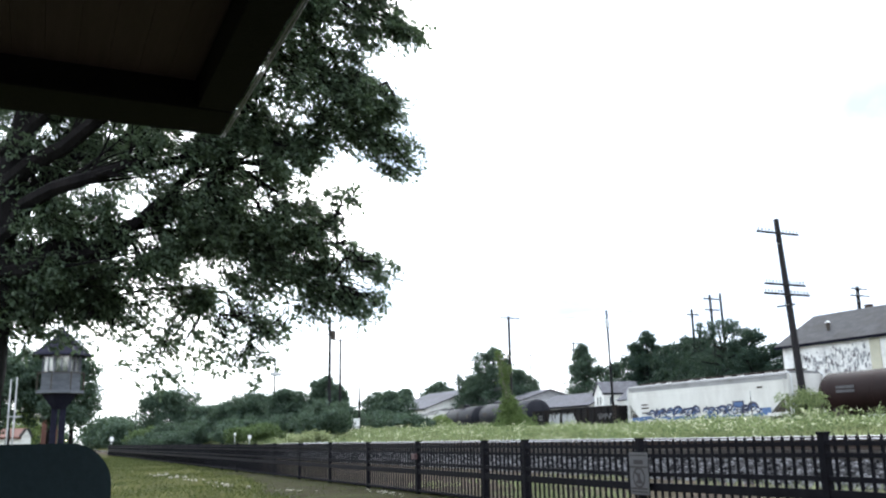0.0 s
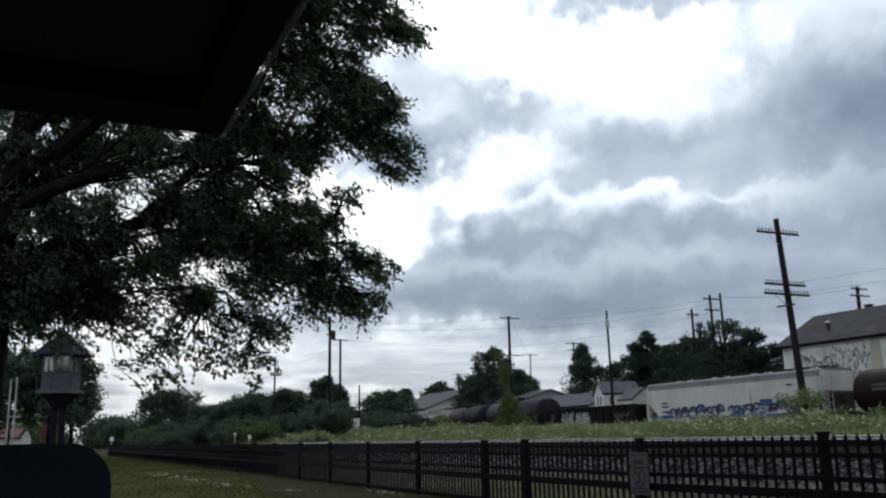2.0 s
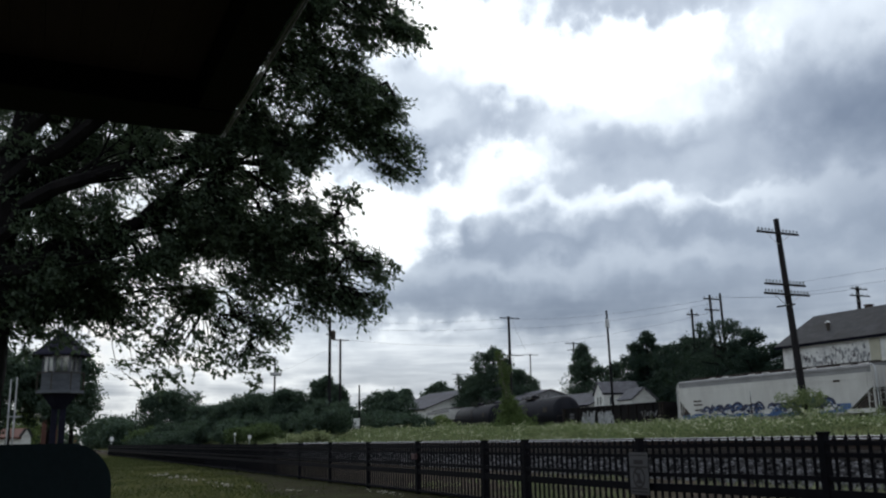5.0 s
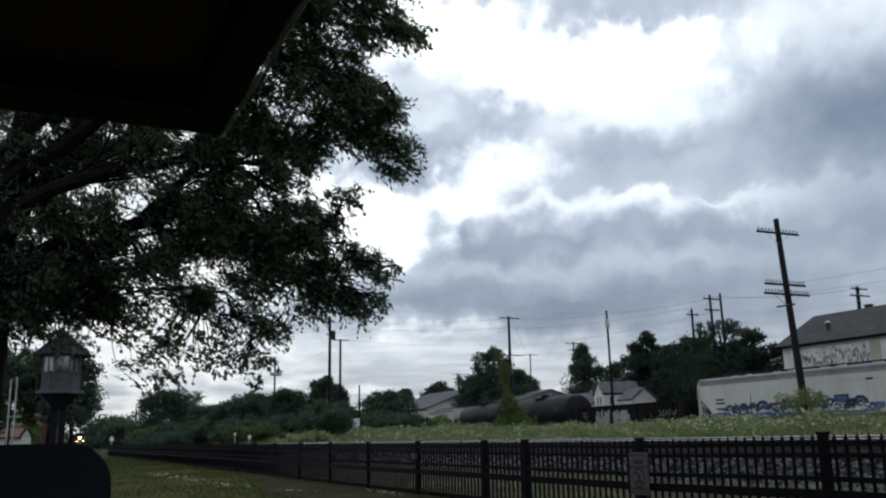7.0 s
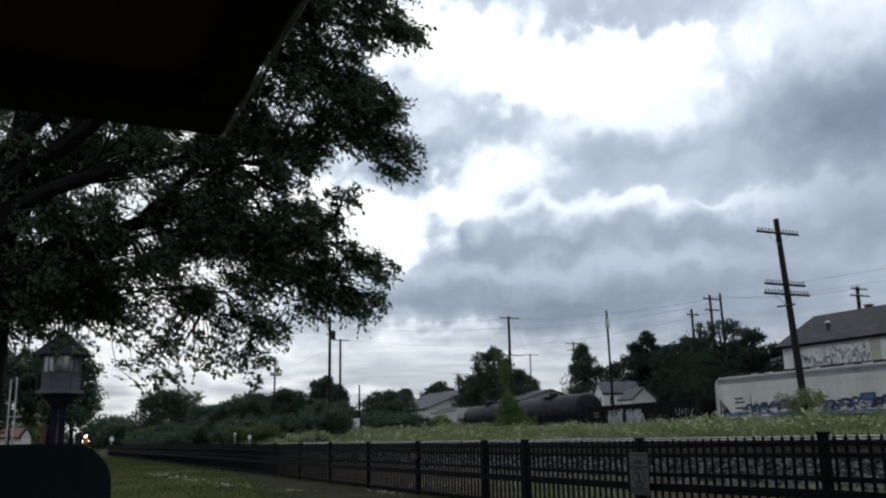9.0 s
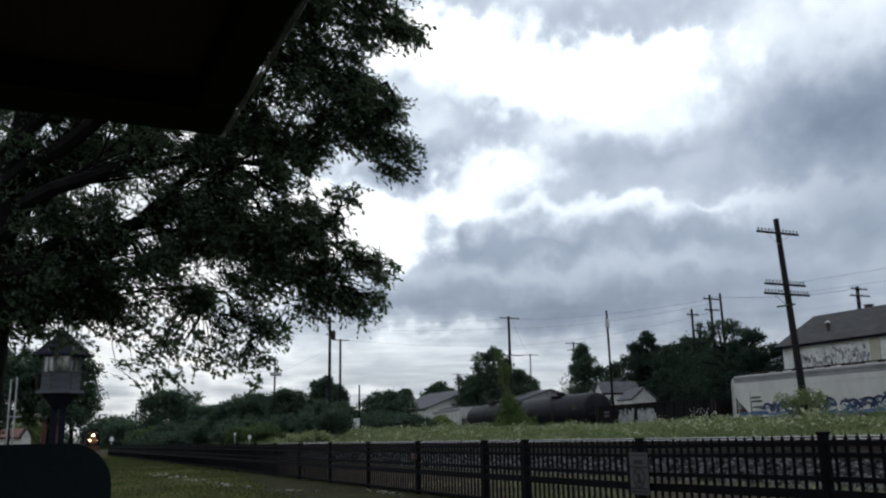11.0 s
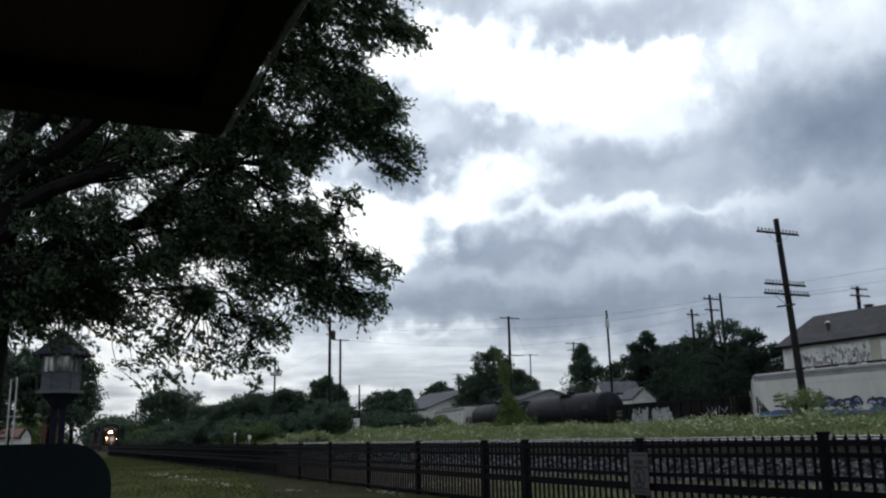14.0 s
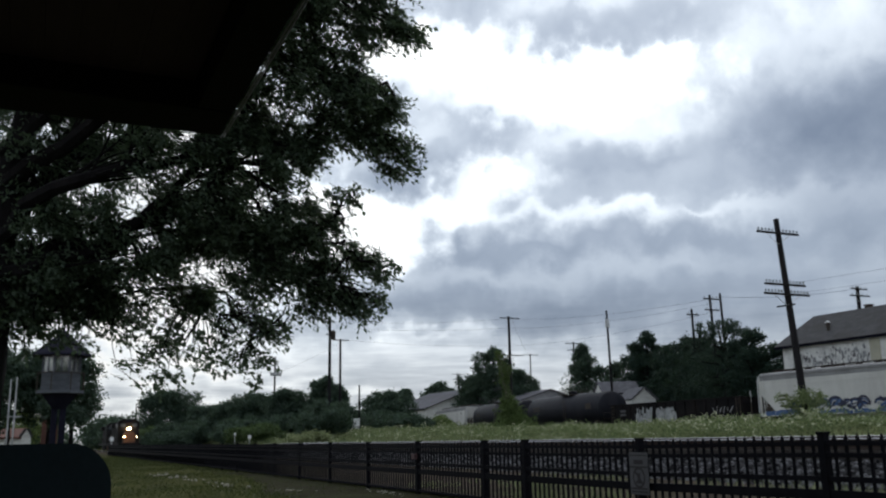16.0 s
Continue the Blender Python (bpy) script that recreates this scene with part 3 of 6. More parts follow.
for a, b in zip(POSTS, POSTS[1:]):
    k = max(2, round((a - b) / 0.122))
    for i in range(1, k):
        x = a + (b - a) * i / k
        zt, zb = fence_top(x) - 0.012, fence_base(x) + 0.06
        if count < 290:
            ob = new("picket", picket_mesh)
            ob.matrix_basis = Matrix.LocRotScale((x, FENCE_Y, (zt + zb) / 2), None, (1, 1, zt - zb))
            ob.parent = fence
            count += 1
        else:
            far_f.extend((cube_f + len(far_v) * 8).tolist())
            far_v.append(cube * (0.022, 0.022, zt - zb) + (x, FENCE_Y, (zt + zb) / 2))
    for drop, tall in ((0.085, 0.04), (0.185, 0.04), (0.385, 0.045), (0.52, 0.085), (0.85, 0.04)):
        bm = B()
        p0, p1 = Vector((a, FENCE_Y, fence_top(a) - drop)), Vector((b, FENCE_Y, fence_top(b) - drop))
        mid, d = (p0 + p1) / 2, p1 - p0
        box(bm, (0, 0, 0), (0.048, tall, d.length - 0.07), Matrix.Translation(mid) @ d.to_track_quat("Z", "Y").to_matrix().to_4x4())
        part("fence_rail", bm, M["black_paint"], fence)
far_pickets = raw("distant_picket_run", np.concatenate(far_v), far_f, M["black_paint"], fence)
tagged(far_pickets, kind="stuff")


def warning_sign():
    root = empty("warning_sign", pose(-8.46, FENCE_Y - 0.075, 0.62), "weathered white no-trespassing sign with crossed-out symbol on the fence", "sign")
    bm = B()
    box(bm, (0, 0, 0), (0.34, 0.006, 0.46), bevel=0.002)
    part("plate", bm, M["sign"], root)
    for z, w, h in ((0.125, 0.17, 0.05), (0.07, 0.33, 0.02), (-0.165, 0.30, 0.022), (-0.2, 0.30, 0.022), (0.2, 0.3, 0.014)):
        bm = B()
        box(bm, (0, -0.005, z), (w, 0.003, h))
        part("text_bar", bm, M["sign_ink"], root)
    bm = B()
    for i in range(36):
        a0, a1 = i / 36 * 2 * math.pi, (i + 1) / 36 * 2 * math.pi
        vs = [bm.verts.new((r * math.cos(a), -0.006, r * math.sin(a) - 0.045)) for a, r in ((a0, 0.115), (a1, 0.115), (a1, 0.09), (a0, 0.09))]
        bm.faces.new(vs)
    bmesh.ops.remove_doubles(bm, verts=bm.verts[:], dist=1e-4)
    part("ring", bm, M["sign_ink"], root)
    bm = B()
    box(bm, (0, -0.0075, 0), (0.2, 0.002, 0.022), pose(0, 0, -0.045, 0, 45, 0))
    part("slash", bm, M["sign_ink"], root)
    bm = B()
    box(bm, (0.0, -0.0055, -0.05), (0.05, 0.002, 0.11), pose(0, 0, 0, 0, 0, 0))
    box(bm, (0.0, -0.0055, -0.095), (0.12, 0.002, 0.03))
    part("symbol", bm, M["sign_ink"], root)


warning_sign()
bm = B()
box(bm, (0, 0, 0), (0.16, 0.06, 0.10), bevel=0.01)
latch = new("fence_latch", finish(bm, "fence_latch", M["sign_red"]))
latch.matrix_basis = pose(-15.09, FENCE_Y - 0.07, 0.74)
tagged(latch, "dark red metal latch box on a fence post", "latch")

# pale loose stones along a worn line in the lawn
n = 230
u = rng.uniform(0, 1, n)
sx_ = -32 + 14.6 * u ** 0.8
sy_ = 3.85 + 0.35 * u + 0.75 * u ** 4 + rng.normal(size=n) * 0.14
keep_ = np.array([noise.noise(Vector((a * 0.8, 0, 2))) for a in sx_]) + rng.normal(size=n) * 0.12 > 0.1
sx_, sy_ = np.append(sx_[keep_], -15.7 + rng.normal(size=22) * 0.45), np.append(sy_[keep_], 5.95 + rng.normal(size=22) * 0.06)
st = scatter_stones("pale_stones", np.stack([sx_, sy_, ground_z(sx_, sy_) + 0.02], -1), rng.uniform(0.025, 0.065, len(sx_)), M["slab"], None)
tagged(st, "scattered pale stones along a worn line in the lawn", "stones", kind="stuff")


# darker strip in the lawn along the fence, with a ragged inner edge
sgx, sgy = np.meshgrid(np.linspace(-30, -9, 120), np.linspace(0, 1, 9))
worn = np.array([noise.noise(Vector((a * 0.45, 0, 4))) + 0.5 * noise.noise(Vector((a * 1.7, 0, 9))) for a in sgx[0]])
inner = 5.55 - 1.5 * smooth(-27, -15, sgx[0]) + worn * 0.5
sgy = inner[None] + (6.26 - inner[None]) * sgy
si = np.arange(sgx.size).reshape(sgx.shape)
sq = np.stack([si[:-1, :-1], si[:-1, 1:], si[1:, 1:], si[1:, :-1]], -1).reshape(-1, 4)
lift = 0.05 * np.minimum(1, 6 * np.linspace(0, 1, 9))[:, None] - 0.02
soil = raw("worn_soil", np.stack([sgx, sgy, ground_z(sgx, sgy) + lift], -1).reshape(-1, 3), sq, M["soil"])
tagged(soil, "dark ragged strip in the lawn along the fence", "soil", kind="structure")


# ---- vegetation ----
def leaf_cloud(name, centres, size, material, parent, seed, per=8, spread=0.16, slim=0.6, droop=0.3):
    """Leaves as small bent kites gathered in sprays round the given twig ends."""
    r = np.random.default_rng(seed)
    c = np.repeat(np.asarray(centres, float), per, axis=0)
    n = len(c)
    c = c + r.normal(size=(n, 3)) * spread * (1, 1, 0.75)
    c[:, 2] -= np.abs(r.normal(size=n)) * spread * droop
    s = size * r.uniform(0.6, 1.3, n)[:, None, None]
    kite = np.array([[-0.5, 0, 0], [0.05, -0.5 * slim, 0.08], [0.5, 0, -0.05], [0.05, 0.5 * slim, 0.08]])[None] * s
    v = np.einsum("nij,nkj->nki", turns(n, r), kite) + c[:, None]
    f = np.arange(n * 4).reshape(n, 4)
    return raw(name, v.reshape(-1, 3), f, material, parent)


def shoots(name, ends, size, parent, seed, per=9, length=0.34, slim=0.34):
    """Leafy shoots: narrow pointed leaves set to both sides of short drooping twigs that reach out from the trunk."""
    r = np.random.default_rng(seed)
    ends = np.asarray(ends, float)
    n = len(ends)
    out = ends * (1, 1, 0) / (np.linalg.norm(ends[:, :2], axis=1)[:, None] + 0.3)
    way = out * 0.8 + r.normal(size=(n, 3)) * (0.55, 0.55, 0.35) + (0, 0, -0.22)
    way /= np.linalg.norm(way, axis=1)[:, None]
    side = np.cross(way, r.normal(size=(n, 3)) * 0.55 + (0, 0, 1))
    side /= np.linalg.norm(side, axis=1)[:, None]
    u = np.linspace(0.12, 1.0, per)[None, :] + r.uniform(-0.05, 0.05, (n, per))
    ln = length * r.uniform(0.6, 1.25, (n, 1))
    base = ends[:, None] + way[:, None] * ((u - 0.5) * ln)[..., None]
    base[..., 2] -= 0.22 * ln * u ** 2
    hand = np.where(np.arange(per) % 2, 1.0, -1.0)
    hand[-1] = 0.0
    lead = way[:, None] * r.uniform(0.5, 1.1, (n, per, 1)) + side[:, None] * (hand[None, :, None] * r.uniform(0.5, 1.2, (n, per, 1))) + r.normal(size=(n, per, 3)) * 0.4
    lead[..., 2] -= 0.3
    lead /= np.linalg.norm(lead, axis=-1)[..., None]
    wide = np.cross(lead, r.normal(size=(n, per, 3)) * 0.7 + (0, 0, 1))
    wide /= np.linalg.norm(wide, axis=-1)[..., None] + 1e-6
    s = size * r.uniform(0.65, 1.25, (n, per, 1))
    v = np.stack([base, base + lead * s * 0.45 + wide * s * slim * 0.5, base + lead * s - (0, 0, 0.1) * s, base + lead * s * 0.45 - wide * s * slim * 0.5], 2)
    leaves = raw(name, v.reshape(-1, 3), np.arange(n * per * 4).reshape(-1, 4), M["leaf"], parent)
    # the twig that carries each shoot
    p0 = ends - way * ln * 0.55 + (0, 0, 0.02)
    p1 = ends + way * ln * 0.1 - np.stack([np.zeros(n), np.zeros(n), 0.08 * ln[:, 0]], -1)
    p2 = ends + way * ln * 0.5 - np.stack([np.zeros(n), np.zeros(n), 0.22 * ln[:, 0]], -1)
    w = np.array((0, 0, 0.0025)) + side * 0.0025
    v = np.stack([p0 - w, p0 + w, p1 + w * 0.8, p1 - w * 0.8, p1 - w * 0.8, p1 + w * 0.8, p2 + w * 0.4, p2 - w * 0.4], 1)
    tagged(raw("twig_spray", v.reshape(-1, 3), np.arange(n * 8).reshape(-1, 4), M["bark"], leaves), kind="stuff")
    return leaves


def in_lump(r, n, centre, radius, squash=0.8, hollow=0.35):
    """Points inside an uneven lump, thinner at the heart."""
    d = r.normal(size=(n, 3))
    d /= np.linalg.norm(d, axis=1)[:, None]
    rad = (hollow + (1 - hollow) * r.uniform(0, 1, n) ** 0.6) * (1 + 0.25 * np.sin(d[:, 0] * 5 + centre[0]) * np.cos(d[:, 2] * 4 + centre[1]))
    return np.asarray(centre) + d * rad[:, None] * radius * (1, 1, squash)


def limb_mesh(bm, p0, p1, r0, r1, bend, r, steps=5, n=7):
    """A tapered, slightly crooked limb. Returns the points along it."""
    p0, p1 = Vector(p0), Vector(p1)
    pts = []
    side = Vector((r.uniform(-1, 1), r.uniform(-1, 1), r.uniform(-0.2, 0.8)))
    for i in range(steps + 1):
        u = i / steps
        jig = Vector((r.uniform(-1, 1), r.uniform(-1, 1), r.uniform(-1, 1))) * bend * 0.18 * (0 < i < steps)
        pts.append(p0.lerp(p1, u) + side * bend * math.sin(u * math.pi) * 0.5 + jig)
    rings = []
    for i, p in enumerate(pts):
        d = (pts[min(i + 1, steps)] - pts[max(i - 1, 0)]).normalized()
        q = d.to_track_quat("Z", "Y")
        rad = r0 + (r1 - r0) * i / steps
        rings.append([bm.verts.new(p + q @ Vector((rad * math.cos(a), rad * math.sin(a), 0))) for a in np.linspace(0, 2 * math.pi, n, endpoint=False)])
    for a, b in zip(rings, rings[1:]):
        for i in range(n):
            bm.faces.new((a[i], a[(i + 1) % n], b[(i + 1) % n], b[i]))
    bm.faces.new(rings[-1])
    bm.faces.new(rings[0][::-1])
    return pts


def tufted(r, n, centre, rad, tufts=8):
    """Points gathered in small tufts over the outside of a lump, so that crowns have lobes and dark hollows."""
    d = r.normal(size=(tufts, 3)) + (0, 0, 0.35)
    d /= np.linalg.norm(d, axis=1)[:, None]
    at = np.asarray(centre) + d * rad * r.uniform(0.55, 0.9, (tufts, 1)) * (1, 1, 0.85)
    own = r.integers(0, tufts, n)
    q = r.normal(size=(n, 3))
    q /= np.linalg.norm(q, axis=1)[:, None]
    size = rad * r.uniform(0.28, 0.48, tufts)[own][:, None]
    return at[own] + q * size * r.uniform(0.3, 1, (n, 1)) ** 0.5 * (1, 1, 0.8)


def tree(x, y, top, radius, base=None, seed=0, material="leaf_dark", count=900, size=0.45, lumps=9, low=0.15, label="", conifer=False, open_crown=None):
    """A tree of lobed lumps on limbs; open_crown, if given, is how thinly its shoots stand."""
    r = np.random.default_rng(seed)
    pr = random.Random(seed)
    z0 = float(ground_z(x, y)) if base is None else base
    h = top - z0
    root = empty("tree", pose(x, y, z0), label or "full dark green deciduous tree beyond the tracks", "tree", "background trees")
    bm = B()
    limb_mesh(bm, (0, 0, -0.2), (0, 0, h * 0.8), 0.035 * h * 0.7, 0.01 * h, 0.03 * h, pr)
    twigs = []
    for i in range(lumps):
        u = (i + 0.5) / lumps
        if conifer:
            a = i * 2.4
            c = (math.cos(a) * radius * 0.4 * (1 - u), math.sin(a) * radius * 0.4 * (1 - u), h * (low + (0.97 - low) * u))
            rad = radius * (1.05 - 0.85 * u) * 0.7
        else:
            a = i * 2.4 + pr.uniform(-0.5, 0.5)
            span = radius * 1.12 * (1 - u ** 3.0) ** 0.5 * pr.uniform(0.9, 1.08)
            rad = max(0.26 * radius, 0.5 * span) * pr.uniform(0.85, 1.15)
            reach = max(0.0, span - rad * 0.95)
            c = (math.cos(a) * reach, math.sin(a) * reach, min(h * (low + (1 - low) * u), h - rad * 0.8))
        limb_mesh(bm, (0, 0, h * min(0.7, low + 0.6 * u)), c, 0.012 * h, 0.004 * h, 0.03 * h, pr, 3, 5)
        lump = np.concatenate([tufted(r, int(0.7 * count / lumps), c, rad), in_lump(r, int(0.3 * count / lumps), c, rad * 0.95, 0.8, 0.2)])
        twigs.append(lump if open_crown is None else airy(lump, 2.6 / radius * 2, open_crown))
    part("trunk", bm, M["bark"], root)
    leaf_cloud("crown", np.concatenate(twigs), size, M[material], root, seed + 7, per=6, spread=size * 0.9, slim=0.75)
    return root


def bush(x, y, top, rx, seed=0, material="leaf_light", count=500, size=0.22, base=None, label="", ry=None):
    r = np.random.default_rng(seed)
    z0 = float(ground_z(x, y)) if base is None else base
    h = top - z0
    root = empty("bush", pose(x, y, z0), label or "overgrown green bush beside the railway", "bush", "bushes")
    ry = ry or rx
    bm = B()
    twigs = []
    pr = random.Random(seed)
    k = 9
    for i in range(k):
        a = i * 2.4
        reach = 0.68 * math.sqrt((i + 0.3) / k)
        hh = h * pr.uniform(0.5, 0.74) * (1.08 - 0.75 * reach)
        c = (math.cos(a) * reach * rx, math.sin(a) * reach * ry, hh)
        limb_mesh(bm, (c[0] * 0.2, c[1] * 0.2, -0.1), c, 0.03, 0.01, 0.1, pr, 3, 5)
        p = tufted(r, count // k, (0, 0, 0), 1.0, 7) * (rx * 0.44, ry * 0.44, h * 0.36) + c
        twigs.append(p[p[:, 2] > 0.05])
    part("stems", bm, M["bark"], root)
    leaf_cloud("foliage", np.concatenate(twigs), size, M[material], root, seed + 3, per=6, spread=size * 0.8, slim=0.7)
    return root


def airy(points, scale=1.7, cut=0.04):
    """Drop the points that lie in the gaps of a soft 3D pattern."""
    keep = [noise.noise(Vector(p) * scale) + 0.5 * noise.noise(Vector(p) * scale * 2.3) > cut for p in points]
    return points[np.array(keep, bool)]


def pierced(points, r):
    """Thin the shoots out where the crown has openings."""
    keep = np.ones(len(points), bool)
    for x, y, z, rad in OPENINGS:
        # the openings run through the crown from the open side
        axis = Vector((x, y, z - 1.05)).normalized()
        d = points - np.array((x - TREE_AT[0], y - TREE_AT[1], z - TREE_AT[2]))
        away = np.linalg.norm(d - (d @ np.array(axis))[:, None] * np.array(axis), axis=1)
        keep &= (away > rad * r.uniform(0.55, 1.15, len(points))) | (r.uniform(0, 1, len(points)) < (0.4 if rad > 0.14 else 0.1))
    return points[keep]


TREE_AT = (-12.2, -0.80, 0.0)


def shade_tree():
    """The large tree by the shelter: its boughs hang over the lawn."""
    x, y, z0 = TREE_AT
    root = empty("shade_tree", pose(x, y, z0), "large leafy shade tree with drooping boughs over the lawn", "tree")
    pr = random.Random(11)
    r = np.random.default_rng(11)
    bm = B()
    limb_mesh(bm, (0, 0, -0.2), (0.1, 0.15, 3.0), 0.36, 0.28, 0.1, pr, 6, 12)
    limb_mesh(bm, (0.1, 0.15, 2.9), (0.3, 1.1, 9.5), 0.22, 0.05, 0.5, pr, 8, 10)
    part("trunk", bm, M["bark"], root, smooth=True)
    fork = Vector((0.1, 0.15, 2.7))
    dense, sparse, hearts = [], [], []
    for group, thin in BOUGHS:
        bm = B()
        prev, rad0 = fork + Vector((0, 0, group[0][4])), 0.115 if group[0][4] > 0.2 else 0.03
        for a, b, c, rad, s in group:
            e = Vector((a - x, b - y, c - z0))
            n = int((SPARSE if thin is True else DENSE * thin) * rad ** 2)
            cloud = in_lump(r, n, e, rad * 0.95, 0.9, 0.05)
            gaps = airy(cloud, 4.4, -0.3 if thin > 1.5 else -0.09 if thin > 1 else 0.0)
            cloud = gaps if len(gaps) > 12 else cloud
            # several smaller tufts make the outline ragged
            for k in range(7):
                d = Vector(r.normal(size=3)).normalized() * rad * 0.85
                cloud = np.concatenate([cloud, in_lump(r, n // 12 + 2, e + d, max(0.1, rad * 0.33), 0.8, 0.0)])
            if thin is True:
                bm = B()
                prev, rad0 = min(hearts, key=lambda h: (h - e).length), 0.02
                e2 = prev.lerp(e, 0.75)
            else:
                cloud = pierced(cloud, r)
                dense.append(cloud)
                hearts.append(e)
                e2 = prev.lerp(e, 0.92)
            line = limb_mesh(bm, prev, e2, rad0, rad0 * 0.6, 0.45, pr, 6, 7)
            for k in range(8 if thin is True else 16):
                q = line[pr.randrange(2, 7)]
                tgt = Vector(cloud[pr.randrange(len(cloud))])
                limb_mesh(bm, q, q.lerp(tgt, 0.9), max(0.008, rad0 * 0.2), 0.004, 0.12, pr, 3, 4)
            prev, rad0 = line[5], max(0.018, rad0 * 0.6)
            if thin is True:
                sparse.append(cloud)
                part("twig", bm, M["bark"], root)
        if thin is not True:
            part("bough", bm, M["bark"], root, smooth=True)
    shoots("crown", np.concatenate(dense), 0.068, root, 12, 9, 0.32, 0.46)
    return shoots("hanging_leaves", np.concatenate(sparse), 0.062, root, 13, 8, 0.22, 0.8)


DENSE, SPARSE = 760, 100
BOUGHS = []
# where the sky shows through the crown: centre and reach
OPENINGS = [(-12.0, -0.15, 5.08, 0.2), (-12.0, -0.41, 4.6, 0.2), (-11.5, 0.79, 4.17, 0.22), (-11.5, 0.97, 3.91, 0.26), (-11.8, 0.51, 3.51, 0.26), (-11.0, 1.26, 4.56, 0.15), (-11.0, 1.45, 4.84, 0.1),
            (-10.6, 2.02, 4.31, 0.18), (-11.4, 1.71, 3.25, 0.19), (-11.4, 1.93, 3.21, 0.17), (-12.0, -0.02, 3.16, 0.2), (-9.2, 3.33, 5.39, 0.13), (-10.5, 3.25, 3.43, 0.13), (-9.6, 2.55, 5.84, 0.1), (-10.4, 2.26, 4.46, 0.11)]


def bough(lift, thin, *clumps):
    """A bough that leaves the fork at some lift and carries leafy clumps (x, y, z, spread)."""
    BOUGHS.append(([c + (lift,) for c in clumps], thin))


bough(0.3, 1.4, (-11.45, 1.05, 3.6, 0.75), (-10.8, 1.93, 4.17, 0.76), (-10.3, 2.48, 4.42, 0.57), (-10.0, 2.83, 4.62, 0.32), (-9.9, 3.03, 4.94, 0.55), (-9.6, 3.4, 4.67, 0.38), (-9.4, 3.69, 4.41, 0.29))
bough(0.8, 1.4, (-10.9, 1.27, 4.71, 0.81), (-10.35, 2.27, 4.92, 0.58), (-10.2, 2.02, 5.31, 0.72), (-9.7, 2.58, 5.56, 0.67), (-9.45, 3.0, 5.43, 0.28), (-9.4, 3.19, 5.0, 0.48), (-9.2, 3.54, 4.83, 0.22))
bough(1.5, 1.2, (-10.4, 1.35, 5.95, 0.96), (-9.75, 2.23, 6.25, 0.75), (-9.4, 2.9, 6.1, 0.56), (-9.2, 3.33, 5.97, 0.38), (-9.1, 3.67, 5.82, 0.19), (-9.15, 2.89, 6.97, 1.01))
bough(0.1, 1.8, (-11.8, 0.28, 3.54, 0.73), (-12.0, 0.0, 3.35, 0.5))
bough(0.0, 1.2, (-11.5, 1.42, 3.27, 0.68), (-11.1, 2.05, 3.85, 0.4), (-11.1, 2.18, 3.46, 0.66), (-10.75, 2.75, 3.43, 0.51), (-10.7, 2.93, 3.0, 0.32), (-10.6, 3.08, 2.7, 0.17), (-10.5, 3.35, 2.77, 0.18), (-10.4, 3.61, 2.73, 0.21))
bough(-0.1, 0.55, (-12.0, -0.01, 2.98, 0.43), (-11.96, 0.93, 2.95, 0.39), (-11.7, 1.77, 2.91, 0.4), (-11.4, 2.31, 2.64, 0.36), (-11.2, 2.63, 2.4, 0.25))
bough(0.5, 1.4, (-11.3, 1.57, 3.91, 0.65), (-10.6, 2.05, 4.72, 0.6), (-10.45, 2.59, 4.04, 0.44), (-10.67, 2.66, 3.62, 0.52), (-10.9, 2.43, 3.21, 0.46), (-10.5, 3.15, 3.73, 0.19), (-10.6, 3.04, 3.45, 0.33), (-10.5, 3.31, 3.08, 0.32), (-10.4, 3.67, 3.2, 0.26))
bough(-0.2, 1.8, (-12.1, 0.1, 2.95, 0.22), (-12.1, 0.43, 3.05, 0.42), (-12.1, 0.66, 2.85, 0.24))
bough(-0.2, 1.8, (-12.19, -0.36, 2.96, 0.42), (-12.19, -0.55, 2.7, 0.22))
bough(1.2, 1.25, (-12.30, -0.23, 4.36, 0.95), (-12.50, 0.20, 5.10, 0.89), (-12.50, -0.34, 5.83, 1.24))
bough(1.0, 0.8, (-12.60, 0.63, 5.31, 0.42), (-12.60, 1.23, 5.43, 0.42), (-12.60, 1.70, 5.40, 0.36), (-12.60, 0.80, 4.75, 0.22))
bough(2.0, 0.4, (-11.49, 0.59, 5.97, 1.16), (-11.80, 0.16, 7.67, 1.67), (-11.10, 1.52, 8.01, 1.79))
bough(-0.1, True, (-11.9, 1.18, 2.69, 0.26), (-11.7, 1.61, 2.61, 0.27), (-12.0, 0.85, 2.48, 0.2), (-11.8, 1.49, 2.37, 0.27), (-11.4, 1.99, 2.44, 0.25), (-11.3, 2.12, 2.19, 0.22), (-11.2, 2.49, 2.04, 0.22), (-12.1, 0.21, 2.76, 0.27))
bough(-0.1, True, (-12.20, -0.34, 2.64, 0.38), (-12.20, -0.09, 2.40, 0.27), (-12.09, 0.42, 2.47, 0.34), (-11.94, 1.16, 2.44, 0.56), (-11.69, 1.63, 2.14, 0.44), (-11.83, 1.31, 1.93, 0.33), (-11.26, 2.33, 2.12, 0.39), (-10.96, 2.75, 2.63, 0.26))
bough(0.3, True, (-10.10, 3.21, 3.97, 0.16), (-10.39, 3.31, 3.47, 0.2), (-9.03, 3.81, 5.77, 0.12), (-10.1, 3.4, 4.05, 0.1), (-10.2, 3.85, 3.12, 0.14), (-10.3, 3.8, 2.72, 0.12))
